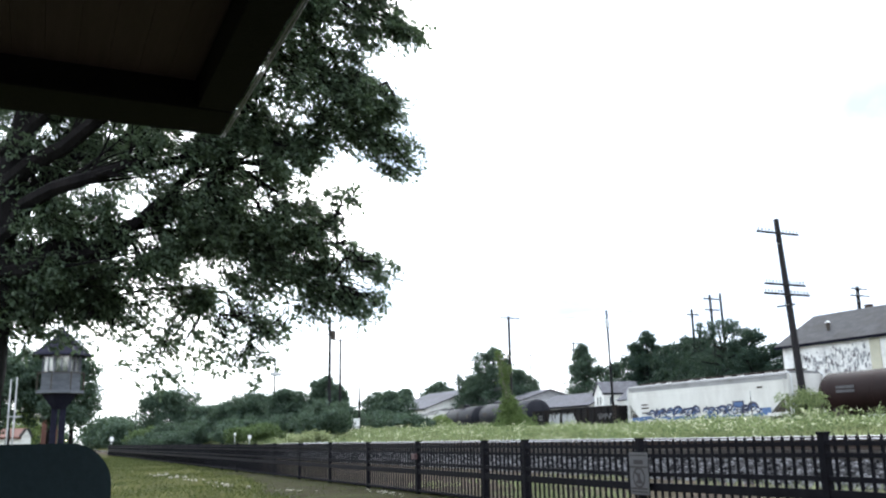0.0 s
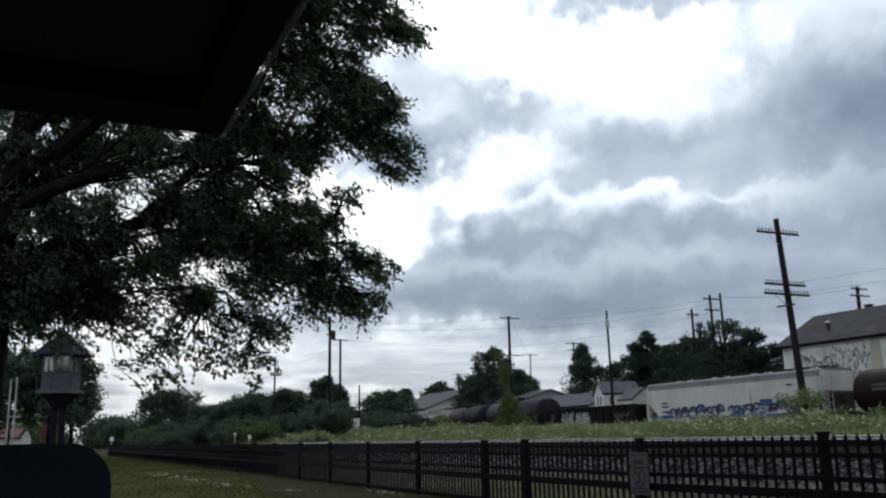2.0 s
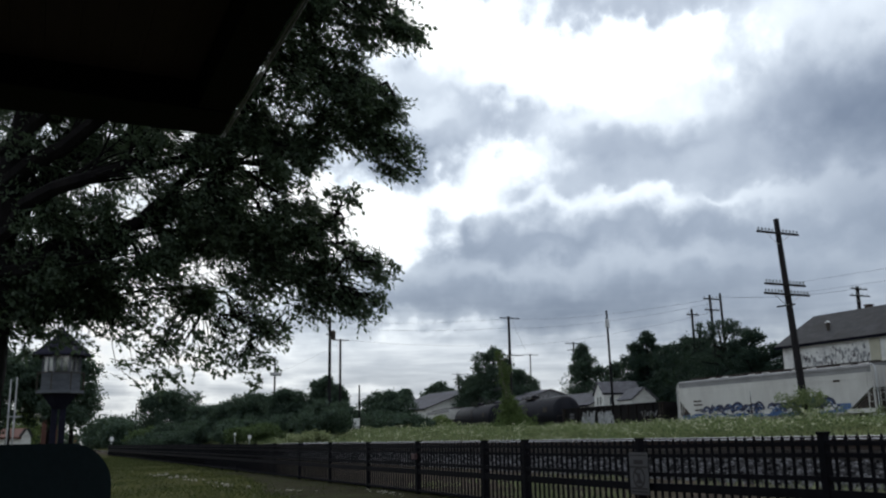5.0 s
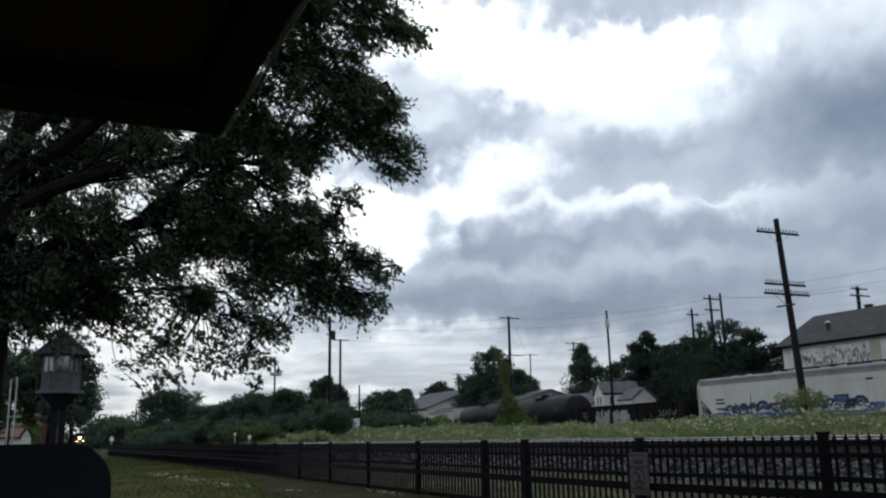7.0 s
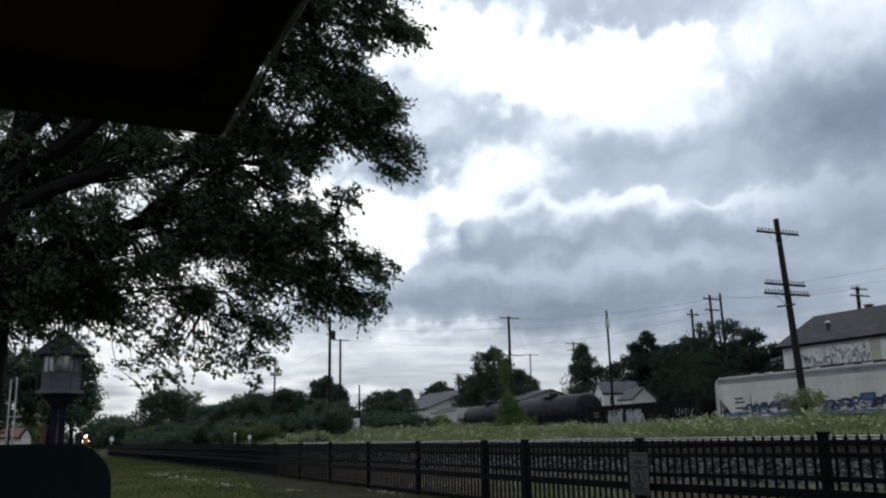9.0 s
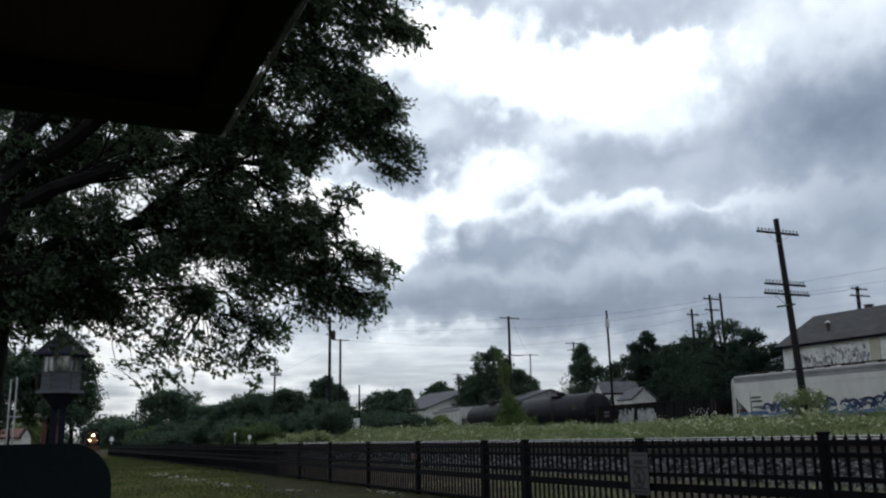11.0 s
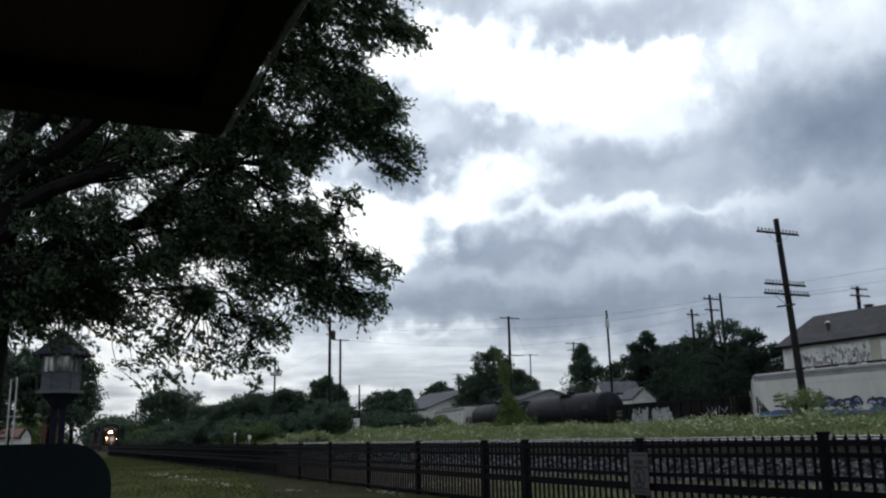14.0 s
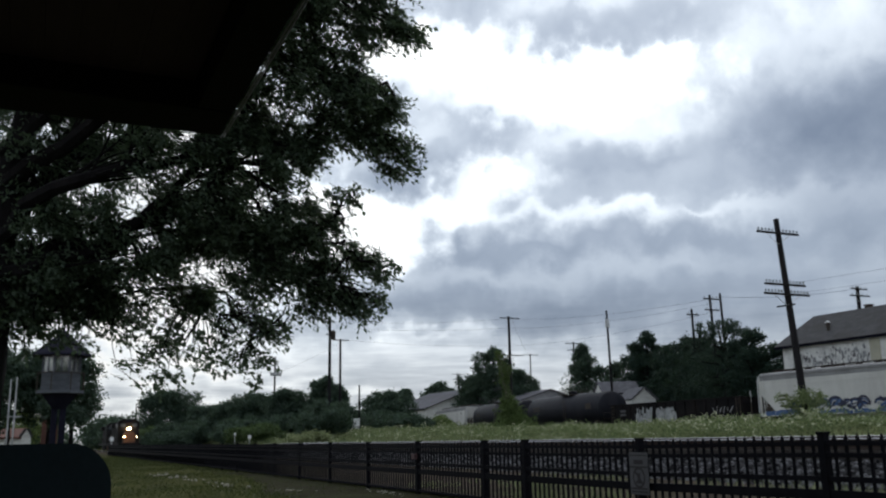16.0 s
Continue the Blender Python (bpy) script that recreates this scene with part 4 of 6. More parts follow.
bough(-0.2, True, (-11.9, -0.30, 2.71, 0.30), (-11.9, 0.12, 2.56, 0.22), (-11.9, -0.10, 2.62, 0.24), (-11.9, -0.42, 2.45, 0.16), (-11.9, 0.40, 2.50, 0.2))
# pinholes all over the crown
holes = random.Random(77)
for k in range(90):
    OPENINGS.append((-10.9, holes.uniform(0.0, 2.9), holes.uniform(3.1, 5.9), holes.uniform(0.06, 0.13)))
for k in range(50):
    low = k < 32
    OPENINGS.append((-12.0, holes.uniform(-0.7, 1.3 if low else -0.1), holes.uniform(3.1, 4.1) if low else holes.uniform(4.3, 5.2), holes.uniform(0.07, 0.12)))
swaying = shade_tree()


# ---- tall weeds on the bank ----
def weeds():
    r = np.random.default_rng(21)
    n = 140000
    x = -12 - r.uniform(0, 1, n) ** 1.15 * 150
    y = 15 + r.uniform(0, 1, n) ** 0.75 * 26.5
    h = r.uniform(0.16, 0.55, n) * (0.55 + 0.1 * smooth(24, 36, y))
    h = h * (0.85 + 0.9 * np.array([noise.noise(Vector((a * 0.35, b * 0.35, 3))) for a, b in zip(x, y)]))
    h = h * np.where(r.uniform(0, 1, n) < 0.08, 1.35, 1.0)
    z = ground_z(x, y) - 0.05
    a = r.uniform(0, math.pi, n)
    w = r.uniform(0.010, 0.030, n) * (1 + 1.5 * smooth(-40, -120, x))
    lean = r.normal(size=(n, 2)) * 0.28 * h[:, None]
    base = np.stack([x, y, z], -1)
    off = np.stack([np.cos(a) * w, np.sin(a) * w, np.zeros(n)], -1)
    mid = base + np.stack([lean[:, 0] * 0.4, lean[:, 1] * 0.4, h * 0.6], -1)
    tip = base + np.stack([lean[:, 0], lean[:, 1], h], -1)
    v = np.stack([base - off * 0.6, base + off * 0.6, mid + off, tip, mid - off], 1)
    f = np.arange(n * 5).reshape(n, 5)
    # scattered taller stalks break the brow
    ob = raw("tall_grass", v.reshape(-1, 3), f, M["weed"])
    tagged(ob, "tall rough grass and weeds on the railway bank", "grass", kind="stuff")
    # leafy plants in clumps, some in flower
    k = 1500
    x = -24 - r.uniform(0, 1, k) ** 1.15 * 85
    y = 20 + r.uniform(0, 1, k) ** 0.6 * 21.5
    wide, tall = r.uniform(0.2, 0.6, k), r.uniform(0.15, 1.0, k) ** 1.6 * 0.95 + 0.1
    spot = np.array([noise.noise(Vector((a_ * 0.2, b_ * 0.2, 31))) for a_, b_ in zip(x, y)])
    tall *= np.where(r.uniform(0, 1, k) < 0.1, 1.9, 1.0)
    tall *= (1 + 1.1 * spot) * (0.8 - 0.5 * smooth(24, 33, y))
    tall = np.minimum(tall, 0.8)
    leaves, heads = [], []
    for a_, b_, w_, t_, s_ in zip(x, y, wide, tall, spot):
        z_ = float(ground_z(a_, b_))
        m = int(10 + 26 * w_)
        c = r.normal(size=(m, 3)) * (w_ * 0.5, w_ * 0.5, 0) + (a_, b_, z_)
        c[:, 2] += r.uniform(0.05, 1, m) ** 0.7 * t_
        leaves.append(c)
        if r.uniform() < 0.6 + s_ * 0.7 and a_ < -18:
            m = int(r.integers(2, 8))
            c = r.normal(size=(m, 3)) * (w_ * 0.55, w_ * 0.55, 0) + (a_, b_, z_)
            c[:, 2] += t_ * r.uniform(0.6, 1.12, m)
            heads.append(c)
    # tall plumes and docks in patches along the brow
    k = 2600
    x = -20 - r.uniform(0, 1, k) ** 1.1 * 90
    y = 33.5 + r.uniform(0, 1, k) ** 0.7 * 7.5
    patch = np.array([noise.noise(Vector((a_ * 0.16, b_ * 0.12, 17))) + 0.5 * noise.noise(Vector((a_ * 0.5, b_ * 0.4, 3))) for a_, b_ in zip(x, y)])
    for a_, b_, s_ in zip(x, y, patch):
        t_ = (0.22 + 0.85 * max(0.0, s_ - 0.02)) * r.uniform(0.6, 1.15)
        m = int(5 + 7 * t_)
        c = r.normal(size=(m, 3)) * (0.1, 0.1, 0) + (a_, b_, float(ground_z(a_, b_)))
        c[:, 2] += np.linspace(0.1, 1, m) * t_
        leaves.append(c)
        if s_ > 0.0 and r.uniform() < 0.35:
            heads.append(c[-2:] + (0, 0, 0.06))
    ob = leaf_cloud("leafy_weeds", np.concatenate(leaves), 0.12, M["weed_leaf"], None, 24, per=4, spread=0.12, slim=0.5)
    tagged(ob, "pale green leafy weeds among the bank grass", "weeds", kind="stuff")
    ob = leaf_cloud("wildflowers", np.concatenate(heads), 0.07, M["flower"], None, 22, per=4, spread=0.05, slim=0.9, droop=0)
    tagged(ob, "scattered creamy white wildflower heads among tall weeds", "flowers", kind="stuff")


weeds()


def mown_grass():
    r = np.random.default_rng(61)
    n = 70000
    x = -8 - r.uniform(0, 1, n) ** 1.5 * 70
    y = r.uniform(-1.0, 8.2, n)
    h = r.uniform(0.03, 0.075, n)
    a = r.uniform(0, math.pi, n)
    w = r.uniform(0.008, 0.02, n) * (1 + smooth(-20, -60, x) * 1.5)
    base = np.stack([x, y, ground_z(x, y) - 0.01], -1)
    off = np.stack([np.cos(a) * w, np.sin(a) * w, np.zeros(n)], -1)
    tip = base + np.stack([r.normal(size=n) * 0.03, r.normal(size=n) * 0.03, h], -1)
    v = np.stack([base - off, base + off, tip], 1)
    ob = raw("mown_grass", v.reshape(-1, 3), np.arange(n * 3).reshape(n, 3), M["grass_blade"])
    tagged(ob, "short olive green mown grass of the lawn", "grass", kind="stuff")


mown_grass()


def trackside_tufts():
    """Rough grass tufts between the fence and the ballast."""
    r = np.random.default_rng(66)
    n = 15000
    x = -4 - r.uniform(0, 1, n) ** 1.3 * 13
    y = r.uniform(6.7, 9.7, n)
    keep = np.array([noise.noise(Vector((a * 0.55, b * 0.9, 7))) for a, b in zip(x, y)]) + r.normal(size=n) * 0.1 > 0.1
    x, y = x[keep], y[keep]
    n = len(x)
    h = r.uniform(0.08, 0.26, n)
    a = r.uniform(0, math.pi, n)
    w = r.uniform(0.006, 0.013, n)
    base = np.stack([x, y, ground_z(x, y) - 0.02], -1)
    off = np.stack([np.cos(a) * w, np.sin(a) * w, np.zeros(n)], -1)
    tip = base + np.stack([r.normal(size=n) * 0.07, r.normal(size=n) * 0.07, h], -1)
    v = np.stack([base - off, base + off, tip], 1)
    ob = raw("rough_grass", v.reshape(-1, 3), np.arange(n * 3).reshape(n, 3), M["weed"])
    tagged(ob, "rough green grass tufts between fence and ballast", "grass", kind="stuff")


trackside_tufts()
bush(-37.7, 39.2, 3.9, 1.7, 31, "weed_leaf", 620, 0.10, label="pale green bush at the foot of a utility pole")
# stump wrapped in vines
def vine_stump():
    x, y = -67.6, 37.0
    z0 = float(ground_z(x, y))
    root = empty("vine_covered_snag", pose(x, y, z0), "dead leaning trunk wrapped in bright green vines", "vines")
    pr, r = random.Random(41), np.random.default_rng(41)
    bm = B()
    limb_mesh(bm, (0.3, 0.1, -0.1), (-0.38, -1.0, 6.5), 0.26, 0.11, 0.2, pr, 6, 8)
    limb_mesh(bm, (-0.1, -0.5, 4.0), (0.05, -0.1, 5.5), 0.08, 0.04, 0.2, pr, 3, 6)
    limb_mesh(bm, (-0.32, -0.88, 5.75), (-0.3, 0.32, 6.45), 0.1, 0.05, 0.1, pr, 3, 6)
    part("trunk", bm, M["snag"], root, "bare grey dead trunk")
    c = []
    for i in range(60):
        u = i / 60
        wid = 0.26 + 0.07 * math.sin(u * 23) + 1.5 * max(0.0, (0.44 - u) / 0.44) ** 1.1
        c.append(r.normal(size=(int((8 if u > 0.8 else 11 if u > 0.6 else 14) + 300 * max(0.0, 0.44 - u)), 3)) * (wid * 0.5, wid * 0.5, 0.12) + (0.2 - 0.6 * u, 0.1 - 1.15 * u, u * 6.7 + 0.1))
    for i in range(14):
        u = i / 14
        c.append(r.normal(size=(8, 3)) * 0.1 + (-0.05 + 0.1 * u, -0.5 + 0.35 * u, 4.2 + u * 1.3))
    leaf_cloud("vine_leaves", np.concatenate(c), 0.14, M["vine"], root, 42, per=6, spread=0.12, slim=0.8)


vine_stump()

# woods and bushes along the line, near to far
TREES = [(-214, 28, 13.0, 7.4, 1), (-174, 30, 7.8, 4.6, 2), (-146, 28.6, 7.4, 4.0, 3), (-141, 31, 8.5, 4.2, 17), (-132, 34, 8.6, 3.4, 4), (-206, 62, 15.9, 4.4, 5), (-202, 64, 13.6, 3.6, 18),
         (-116, 44, 7.5, 4.4, 6), (-225, 90, 14.2, 3.6, 7), (-213, 95, 15.0, 6.2, 8), (-127, 66, 15.0, 4.4, 9), (-131, 65, 11.2, 4.4, 19), (-122, 68, 11.2, 3.6, 10),
         (-89.5, 68, 13.5, 3.0, 11), (-91.5, 68.5, 11.6, 3.6, 20), (-83.5, 67, 11.2, 3.4, 21), (-79.5, 66, 11.5, 3.6, 12), (-74.5, 63.5, 11.0, 3.4, 15), (-70.5, 62, 9.6, 3.2, 22), (-67.0, 61, 9.6, 3.4, 16), (-61.2, 58, 10.1, 3.0, 14), (-58.6, 58.5, 8.6, 2.6, 23)]
for x, y, top, rad, sd in TREES:
    far = math.hypot(x, y)
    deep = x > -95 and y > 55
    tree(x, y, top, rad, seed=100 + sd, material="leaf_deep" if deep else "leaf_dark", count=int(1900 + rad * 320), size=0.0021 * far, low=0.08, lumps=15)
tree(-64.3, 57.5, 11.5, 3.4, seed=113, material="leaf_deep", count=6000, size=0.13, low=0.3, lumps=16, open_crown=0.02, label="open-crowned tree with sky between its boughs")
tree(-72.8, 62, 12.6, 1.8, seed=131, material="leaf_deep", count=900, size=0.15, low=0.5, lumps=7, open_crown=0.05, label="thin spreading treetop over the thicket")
tree(-109, 76.5, 11.6, 4.0, seed=123, count=1500, size=0.3, low=0.1)
tree(-112.5, 73.8, 14.2, 6.6, seed=110, count=3600, size=0.26, conifer=True, lumps=14, low=0.05, label="dark conifer behind the houses")


def hedge(material, *places):
    """Bushes of one kind: (x, y, top, spread, seed)."""
    for x, y, top, rad, sd in places:
        bush(x, y, top, rad, sd, material, 1400, 0.0023 * math.hypot(x, y))


hedge("leaf_mid", (-107, 24, 3.4, 4.0, 51), (-195, 22.5, 4.4, 5.5, 70))
hedge("leaf_dark", (-92, 27.5, 4.4, 3.2, 54), (-86.6, 26, 5.2, 3.3, 53), (-118, 25, 3.6, 4.2, 52), (-128, 26, 4.8, 4.0, 55), (-150, 26, 4.6, 5.0, 56), (-172, 19.5, 3.0, 4.5, 68), (-150, 21, 3.0, 4.0, 69), (-175, 25, 5.2, 6.0, 57), (-200, 28, 5.5, 5.0, 58))
hedge("leaf_dark", (-160, 27, 5.2, 5.0, 62), (-135, 29, 5.2, 4.5, 63), (-123, 31, 4.9, 4.2, 64), (-98, 31, 5.6, 3.6, 65), (-108, 33, 6.0, 4.0, 66), (-100, 40, 4.2, 4.0, 59), (-110, 41, 5.0, 4.0, 60))
hedge("weed", (-75.5, 21.5, 2.1, 2.2, 67))
hedge("leaf_light", (-104, 46.5, 4.2, 2.2, 61))
# far woods either side of the vanishing line
for x, y, top, rad, sd in ((-300, 18.5, 8.0, 8.0, 71), (-330, 24, 10.0, 9.0, 72), (-280, 23, 7.0, 6.0, 73), (-360, -2, 8.0, 9.0, 74), (-330, 4, 7.0, 6.0, 75), (-380, 30, 12, 12, 76)):
    tree(x, y, top, rad, seed=sd, count=500, size=1.0, low=0.02, label="distant dark trees along the line")
# trees and shrubs round the tower
tree(-49, -1.2, 5.3, 1.5, seed=82, count=1500, size=0.15, low=0.42, lumps=10, label="dark dense tree behind the tower")
tree(-47, 1.6, 5.4, 1.35, seed=81, count=1600, size=0.15, low=0.4, label="small dense dark tree beside the tower")
tree(-52, -1.9, 6.2, 2.0, seed=82, count=1300, size=0.15, low=0.6, label="dark tree behind the tower")
tree(-49, 0.55, 5.8, 1.55, seed=84, count=1600, size=0.16, low=0.42, label="dark tree behind the tower")
bush(-84, -0.9, 4.6, 2.8, 83, "leaf_light", 800, 0.2, label="bright green shrub by the crossing")


# ---- poles and wires ----
def utility_pole(x, y, top, arms=(), base=None, lean=(0, 0), r=0.15, turn=0.0, label="weathered wooden utility pole with crossarms", transformer=False):
    z0 = float(ground_z(x, y)) - 0.1 if base is None else base
    root = empty("utility_pole", pose(x, y, z0), label, "utility pole", "utility poles")
    h = top - z0
    tip = Vector((lean[0], lean[1], h))
    bm = B()
    tube(bm, (0, 0, 0), tip, r, r * 0.68, 12)
    part("pole", bm, M["pole"], root, smooth=True)
    for z, ln, n, *shift in arms:
        c = tip * ((z - z0) / h)
        c = c + Vector((0, shift[0] if shift else 0, 0))
        m = Matrix.Translation(c) @ Matrix.Rotation(radians(90 + turn), 4, "Z")
        bm = B()
        box(bm, (0, -r * 0.9, 0), (ln, 0.09, 0.12), m, 0.008)
        arm = part("crossarm", bm, M["pole"], root)
        for k in range(n):
            u = -0.5 + (k + 0.5) / n
            if abs(u) < 0.06:
                continue
            bm = B()
            tube(bm, m @ Vector((u * ln, -r * 0.9, 0.05)), m @ Vector((u * ln, -r * 0.9, 0.16)), 0.015, 0.015, 6)
            tube(bm, m @ Vector((u * ln, -r * 0.9, 0.12)), m @ Vector((u * ln, -r * 0.9, 0.25)), 0.06, 0.04, 8)
            part("insulator", bm, M["ceramic"], arm)
        bm = B()
        for sgn in (-1, 1):
            tube(bm, m @ Vector((sgn * ln * 0.28, -r * 0.9, -0.05)), m @ Vector((0, -r * 0.6, -0.65)), 0.015, 0.015, 5)
        part("brace", bm, M["galv"], root)
    if transformer:
        bm = B()
        tube(bm, (0.1, 0.5, h * 0.80), (0.1, 0.5, h * 0.87), 0.36, 0.36, 14)
        tube(bm, (0.1, 0.5, h * 0.87), (0.1, 0.5, h * 0.88), 0.36, 0.2, 14)
        part("transformer", bm, M["truck"], root, "dark transformer can")
    return root


main = utility_pole(-38.26, 40.0, 13.6, ((12.66, 3.3, 12, -0.22), (9.50, 3.15, 12, -0.27), (8.92, 3.5, 14, -0.25)), lean=(-0.74, -0.1), r=0.23, label="leaning dark wooden utility pole with three insulator crossarms")
bm = B()
box(bm, (0, 0, 0), (0.1, 1.4, 0.1), pose(-0.62, -0.1, 7.1, 9, 0, 0))
part("bracket", bm, M["pole"], main)
utility_pole(-113.4, 62, 18.3, ((18.0, 3.2, 4), (12.6, 4.0, 0)), r=0.26)
slim = utility_pole(-78.4, 55, 14.1, (), r=0.15, lean=(-0.35, 0), label="slim wooden pole with no crossarm")
bm = B()
tube(bm, (-0.30, 0, 11.6), (-0.33, 0, 12.5), 0.24, 0.2, 12)
part("pole_cap", bm, M["galv"], slim)
utility_pole(-130, 40, 19.6, ((18.8, 1.5, 2), (16.8, 1.5, 2)), r=0.28, transformer=True, label="tall utility pole with a transformer")
utility_pole(-131, 42, 16.3, ((16.1, 2.6, 4),), r=0.24)
lit = utility_pole(-148, 36, 15.0, (), r=0.2, label="wooden pole with a long grey lamp box")
part("lamp_box", box(B(), (0.25, 0.1, 10.2), (0.4, 1.9, 0.62), bevel=0.06), M["galv"], lit, "long grey lamp box")
utility_pole(-95.9, 33, 7.1, (), r=0.13, label="short wooden pole beside a signal box")
utility_pole(-124, 80, 16.2, ((15.9, 3.4, 4), (14.8, 2.6, 2)), r=0.2, lean=(-0.4, 0))
utility_pole(-190.8, 110, 21.0, ((20.7, 4.5, 4),), r=0.2)
utility_pole(-73.2, 62, 13.8, ((13.2, 1.6, 3),), r=0.17, lean=(-0.2, 0))
utility_pole(-67.8, 60, 14.4, ((14.0, 2.0, 4), (12.9, 1.8, 3)), r=0.17, lean=(-0.4, 0))
utility_pole(-67.0, 60.6, 14.5, (), r=0.16, lean=(-0.4, 0))
utility_pole(-63.5, 75, 15.3, ((15.0, 2.3, 4), (14.3, 2.8, 4)), r=0.26)
utility_pole(-275, 130, 22.6, ((22.2, 5.0, 4), (20.5, 4.0, 4)), r=0.25)
utility_pole(-225, 21.6, 10.6, (), r=0.16)


def wire(p0, p1, sag, r=0.025):
    bm = B()
    p0, p1 = Vector(p0), Vector(p1)
    pts = [p0.lerp(p1, i / 14) - Vector((0, 0, sag * (1 - (2 * i / 14 - 1) ** 2))) for i in range(15)]
    for a, b in zip(pts, pts[1:]):
        tube(bm, a, b, r, r, 4)
    ob = new("overhead_wire", finish(bm, "overhead_wire", M["wire"]))
    tagged(ob, "thin black overhead wire strung between poles", "wire", "overhead wires")


wire((-38.9, 40.9, 9.75), (12, 42.9, 10.0), 0.6, 0.006)
wire((-38.9, 41.2, 9.15), (12, 43.2, 9.3), 0.6, 0.006)
for dz in (0, 0.9, 2.6):
    wire((-130, 40.5, 18.8 - dz), (-113.4, 61.5, 17.9 - dz * 1.5), 0.4, 0.011)
    wire((-113.4, 62.5, 17.9 - dz * 1.5), (-67.8, 60, 14.0 - dz * 0.5), 0.6, 0.010)
wire((-131, 42.6, 16.2), (-148, 36, 12.2), 0.4, 0.011)
wire((-113.4, 62.5, 18.1), (-190.8, 110, 20.8), 1.0, 0.02)
wire((-67.8, 60, 14.2), (-63.5, 75, 15.1), 0.4, 0.014)


# ---- houses ----
def house(name, x0, x1, y0, y1, eave, ridge, base=None, wall="white_wall", roof_mat="shingle", ridge_axis="x", windows=(), over=0.35, label="", boards=True, turn=0):
    """A gabled house; the ridge runs along x or y. windows: (wall, along, sill, width, height)."""
    z0 = float(ground_z((x0 + x1) / 2, (y0 + y1) / 2)) - 0.05 if base is None else base
    root = empty(name, pose(x0, y0, z0, 0, 0, turn), label, "house", "buildings")
    w, d, e, rg = x1 - x0, y1 - y0, eave - z0, ridge - z0
    bm = B()
    if ridge_axis == "x":
        prism(bm, [(0, 0), (d, 0), (d, e), (d / 2, rg), (0, e)], "x", 0, w)
    else:
        prism(bm, [(0, 0), (w, 0), (w, e), (w / 2, rg), (0, e)], "y", 0, d)
    part("wall", bm, M[wall], root)
    half = d / 2 if ridge_axis == "x" else w / 2
    slope = math.atan2(rg - e, half)
    run = math.hypot(rg - e, half) + over
    for sgn in (-1, 1):
        bm = B()
        t = 0.14
        if ridge_axis == "x":
            m = Matrix.Translation((w / 2, d / 2, rg + 0.03)) @ Matrix.Rotation(-sgn * slope, 4, "X")
            box(bm, (0, sgn * run / 2, t / 2), (w + 2 * over, run, t), m)
        else:
            m = Matrix.Translation((w / 2, d / 2, rg + 0.03)) @ Matrix.Rotation(sgn * slope, 4, "Y")
            box(bm, (sgn * run / 2, 0, t / 2), (run, d + 2 * over, t), m)
        part("roof", bm, M[roof_mat], root)
        if boards and ridge_axis == "x":
            bm = B()
            box(bm, (0, sgn * run, t / 2 - 0.06), (w + 2 * over, 0.03, 0.2), m)
            # dark colour puts the shadow line of the eave on the board
            part("fascia", bm, M["beam"], root, "eave board darkened to draw the eave's shadow line")
    for wl, along, sill, ww, hh in windows:
        c = {"front": (along, -0.02, sill + hh / 2), "right": (w + 0.02, along, sill + hh / 2), "left": (-0.02, along, sill + hh / 2)}[wl]
        s = (ww, 0.06, hh) if wl == "front" else (0.06, ww, hh)
        win = part("window", box(B(), c, s), M["glass"], root, "dark window pane")
        bm = B()
        for k in (-1, 1):
            if wl == "front":
                box(bm, (c[0] + k * (ww / 2 + 0.05), c[1] - 0.02, c[2]), (0.1, 0.08, hh + 0.2))
                box(bm, (c[0], c[1] - 0.02, c[2] + k * (hh / 2 + 0.05)), (ww, 0.08, 0.1))
            else:
                side = -0.02 if wl == "left" else 0.02
                box(bm, (c[0] + side, c[1] + k * (ww / 2 + 0.05), c[2]), (0.08, 0.1, hh + 0.2))
                box(bm, (c[0] + side, c[1], c[2] + k * (hh / 2 + 0.05)), (0.08, ww, 0.1))
        part("window_frame", bm, M["white_wall"], win)
    return root


# the peeling warehouse beyond the siding
ware = house("warehouse", -53.4, -22.0, 54.0, 62.6, 7.75, 10.2, wall="peeling", over=0.5, label="white warehouse with peeling painted boards and grey roof")
for z in np.arange(0.6, 6.6, 0.42):
    part("clapboard", box(B(), (15.7, -0.015, z), (31.4, 0.03, 0.40)), M["peeling"], ware)
part("panel", box(B(), (8.66, -0.06, 4.75), (0.86, 0.05, 3.3)), M["cream"], ware, "cream painted panel")
bm = B()
tube(bm, (3.6, 1.2, 6.6), (3.6, 1.2, 7.95), 0.11, 0.11, 10)
tube(bm, (3.6, 1.2, 7.9), (3.6, 1.2, 8.2), 0.19, 0.13, 10)
part("vent_pipe", bm, M["truck"], ware, "dark metal roof vent pipe")
bm = B()
tube(bm, (3.6, 1.2, 8.2), (3.6, 1.2, 8.32), 0.2, 0.12, 10)
part("vent_cap", bm, M["white_metal"], ware, "pale vent cap")
# box on the ridge stands in for a transformer on the pole behind
bm = B()
box(bm, (4.6, 4.7, 9.1), (0.45, 0.45, 0.9), bevel=0.03)
box(bm, (4.6, 4.7, 9.58), (0.56, 0.56, 0.08))
part("chimney", bm, M["dark_roof_box"], ware, "small dark box standing in for the pole's transformer")
pr = random.Random(3)
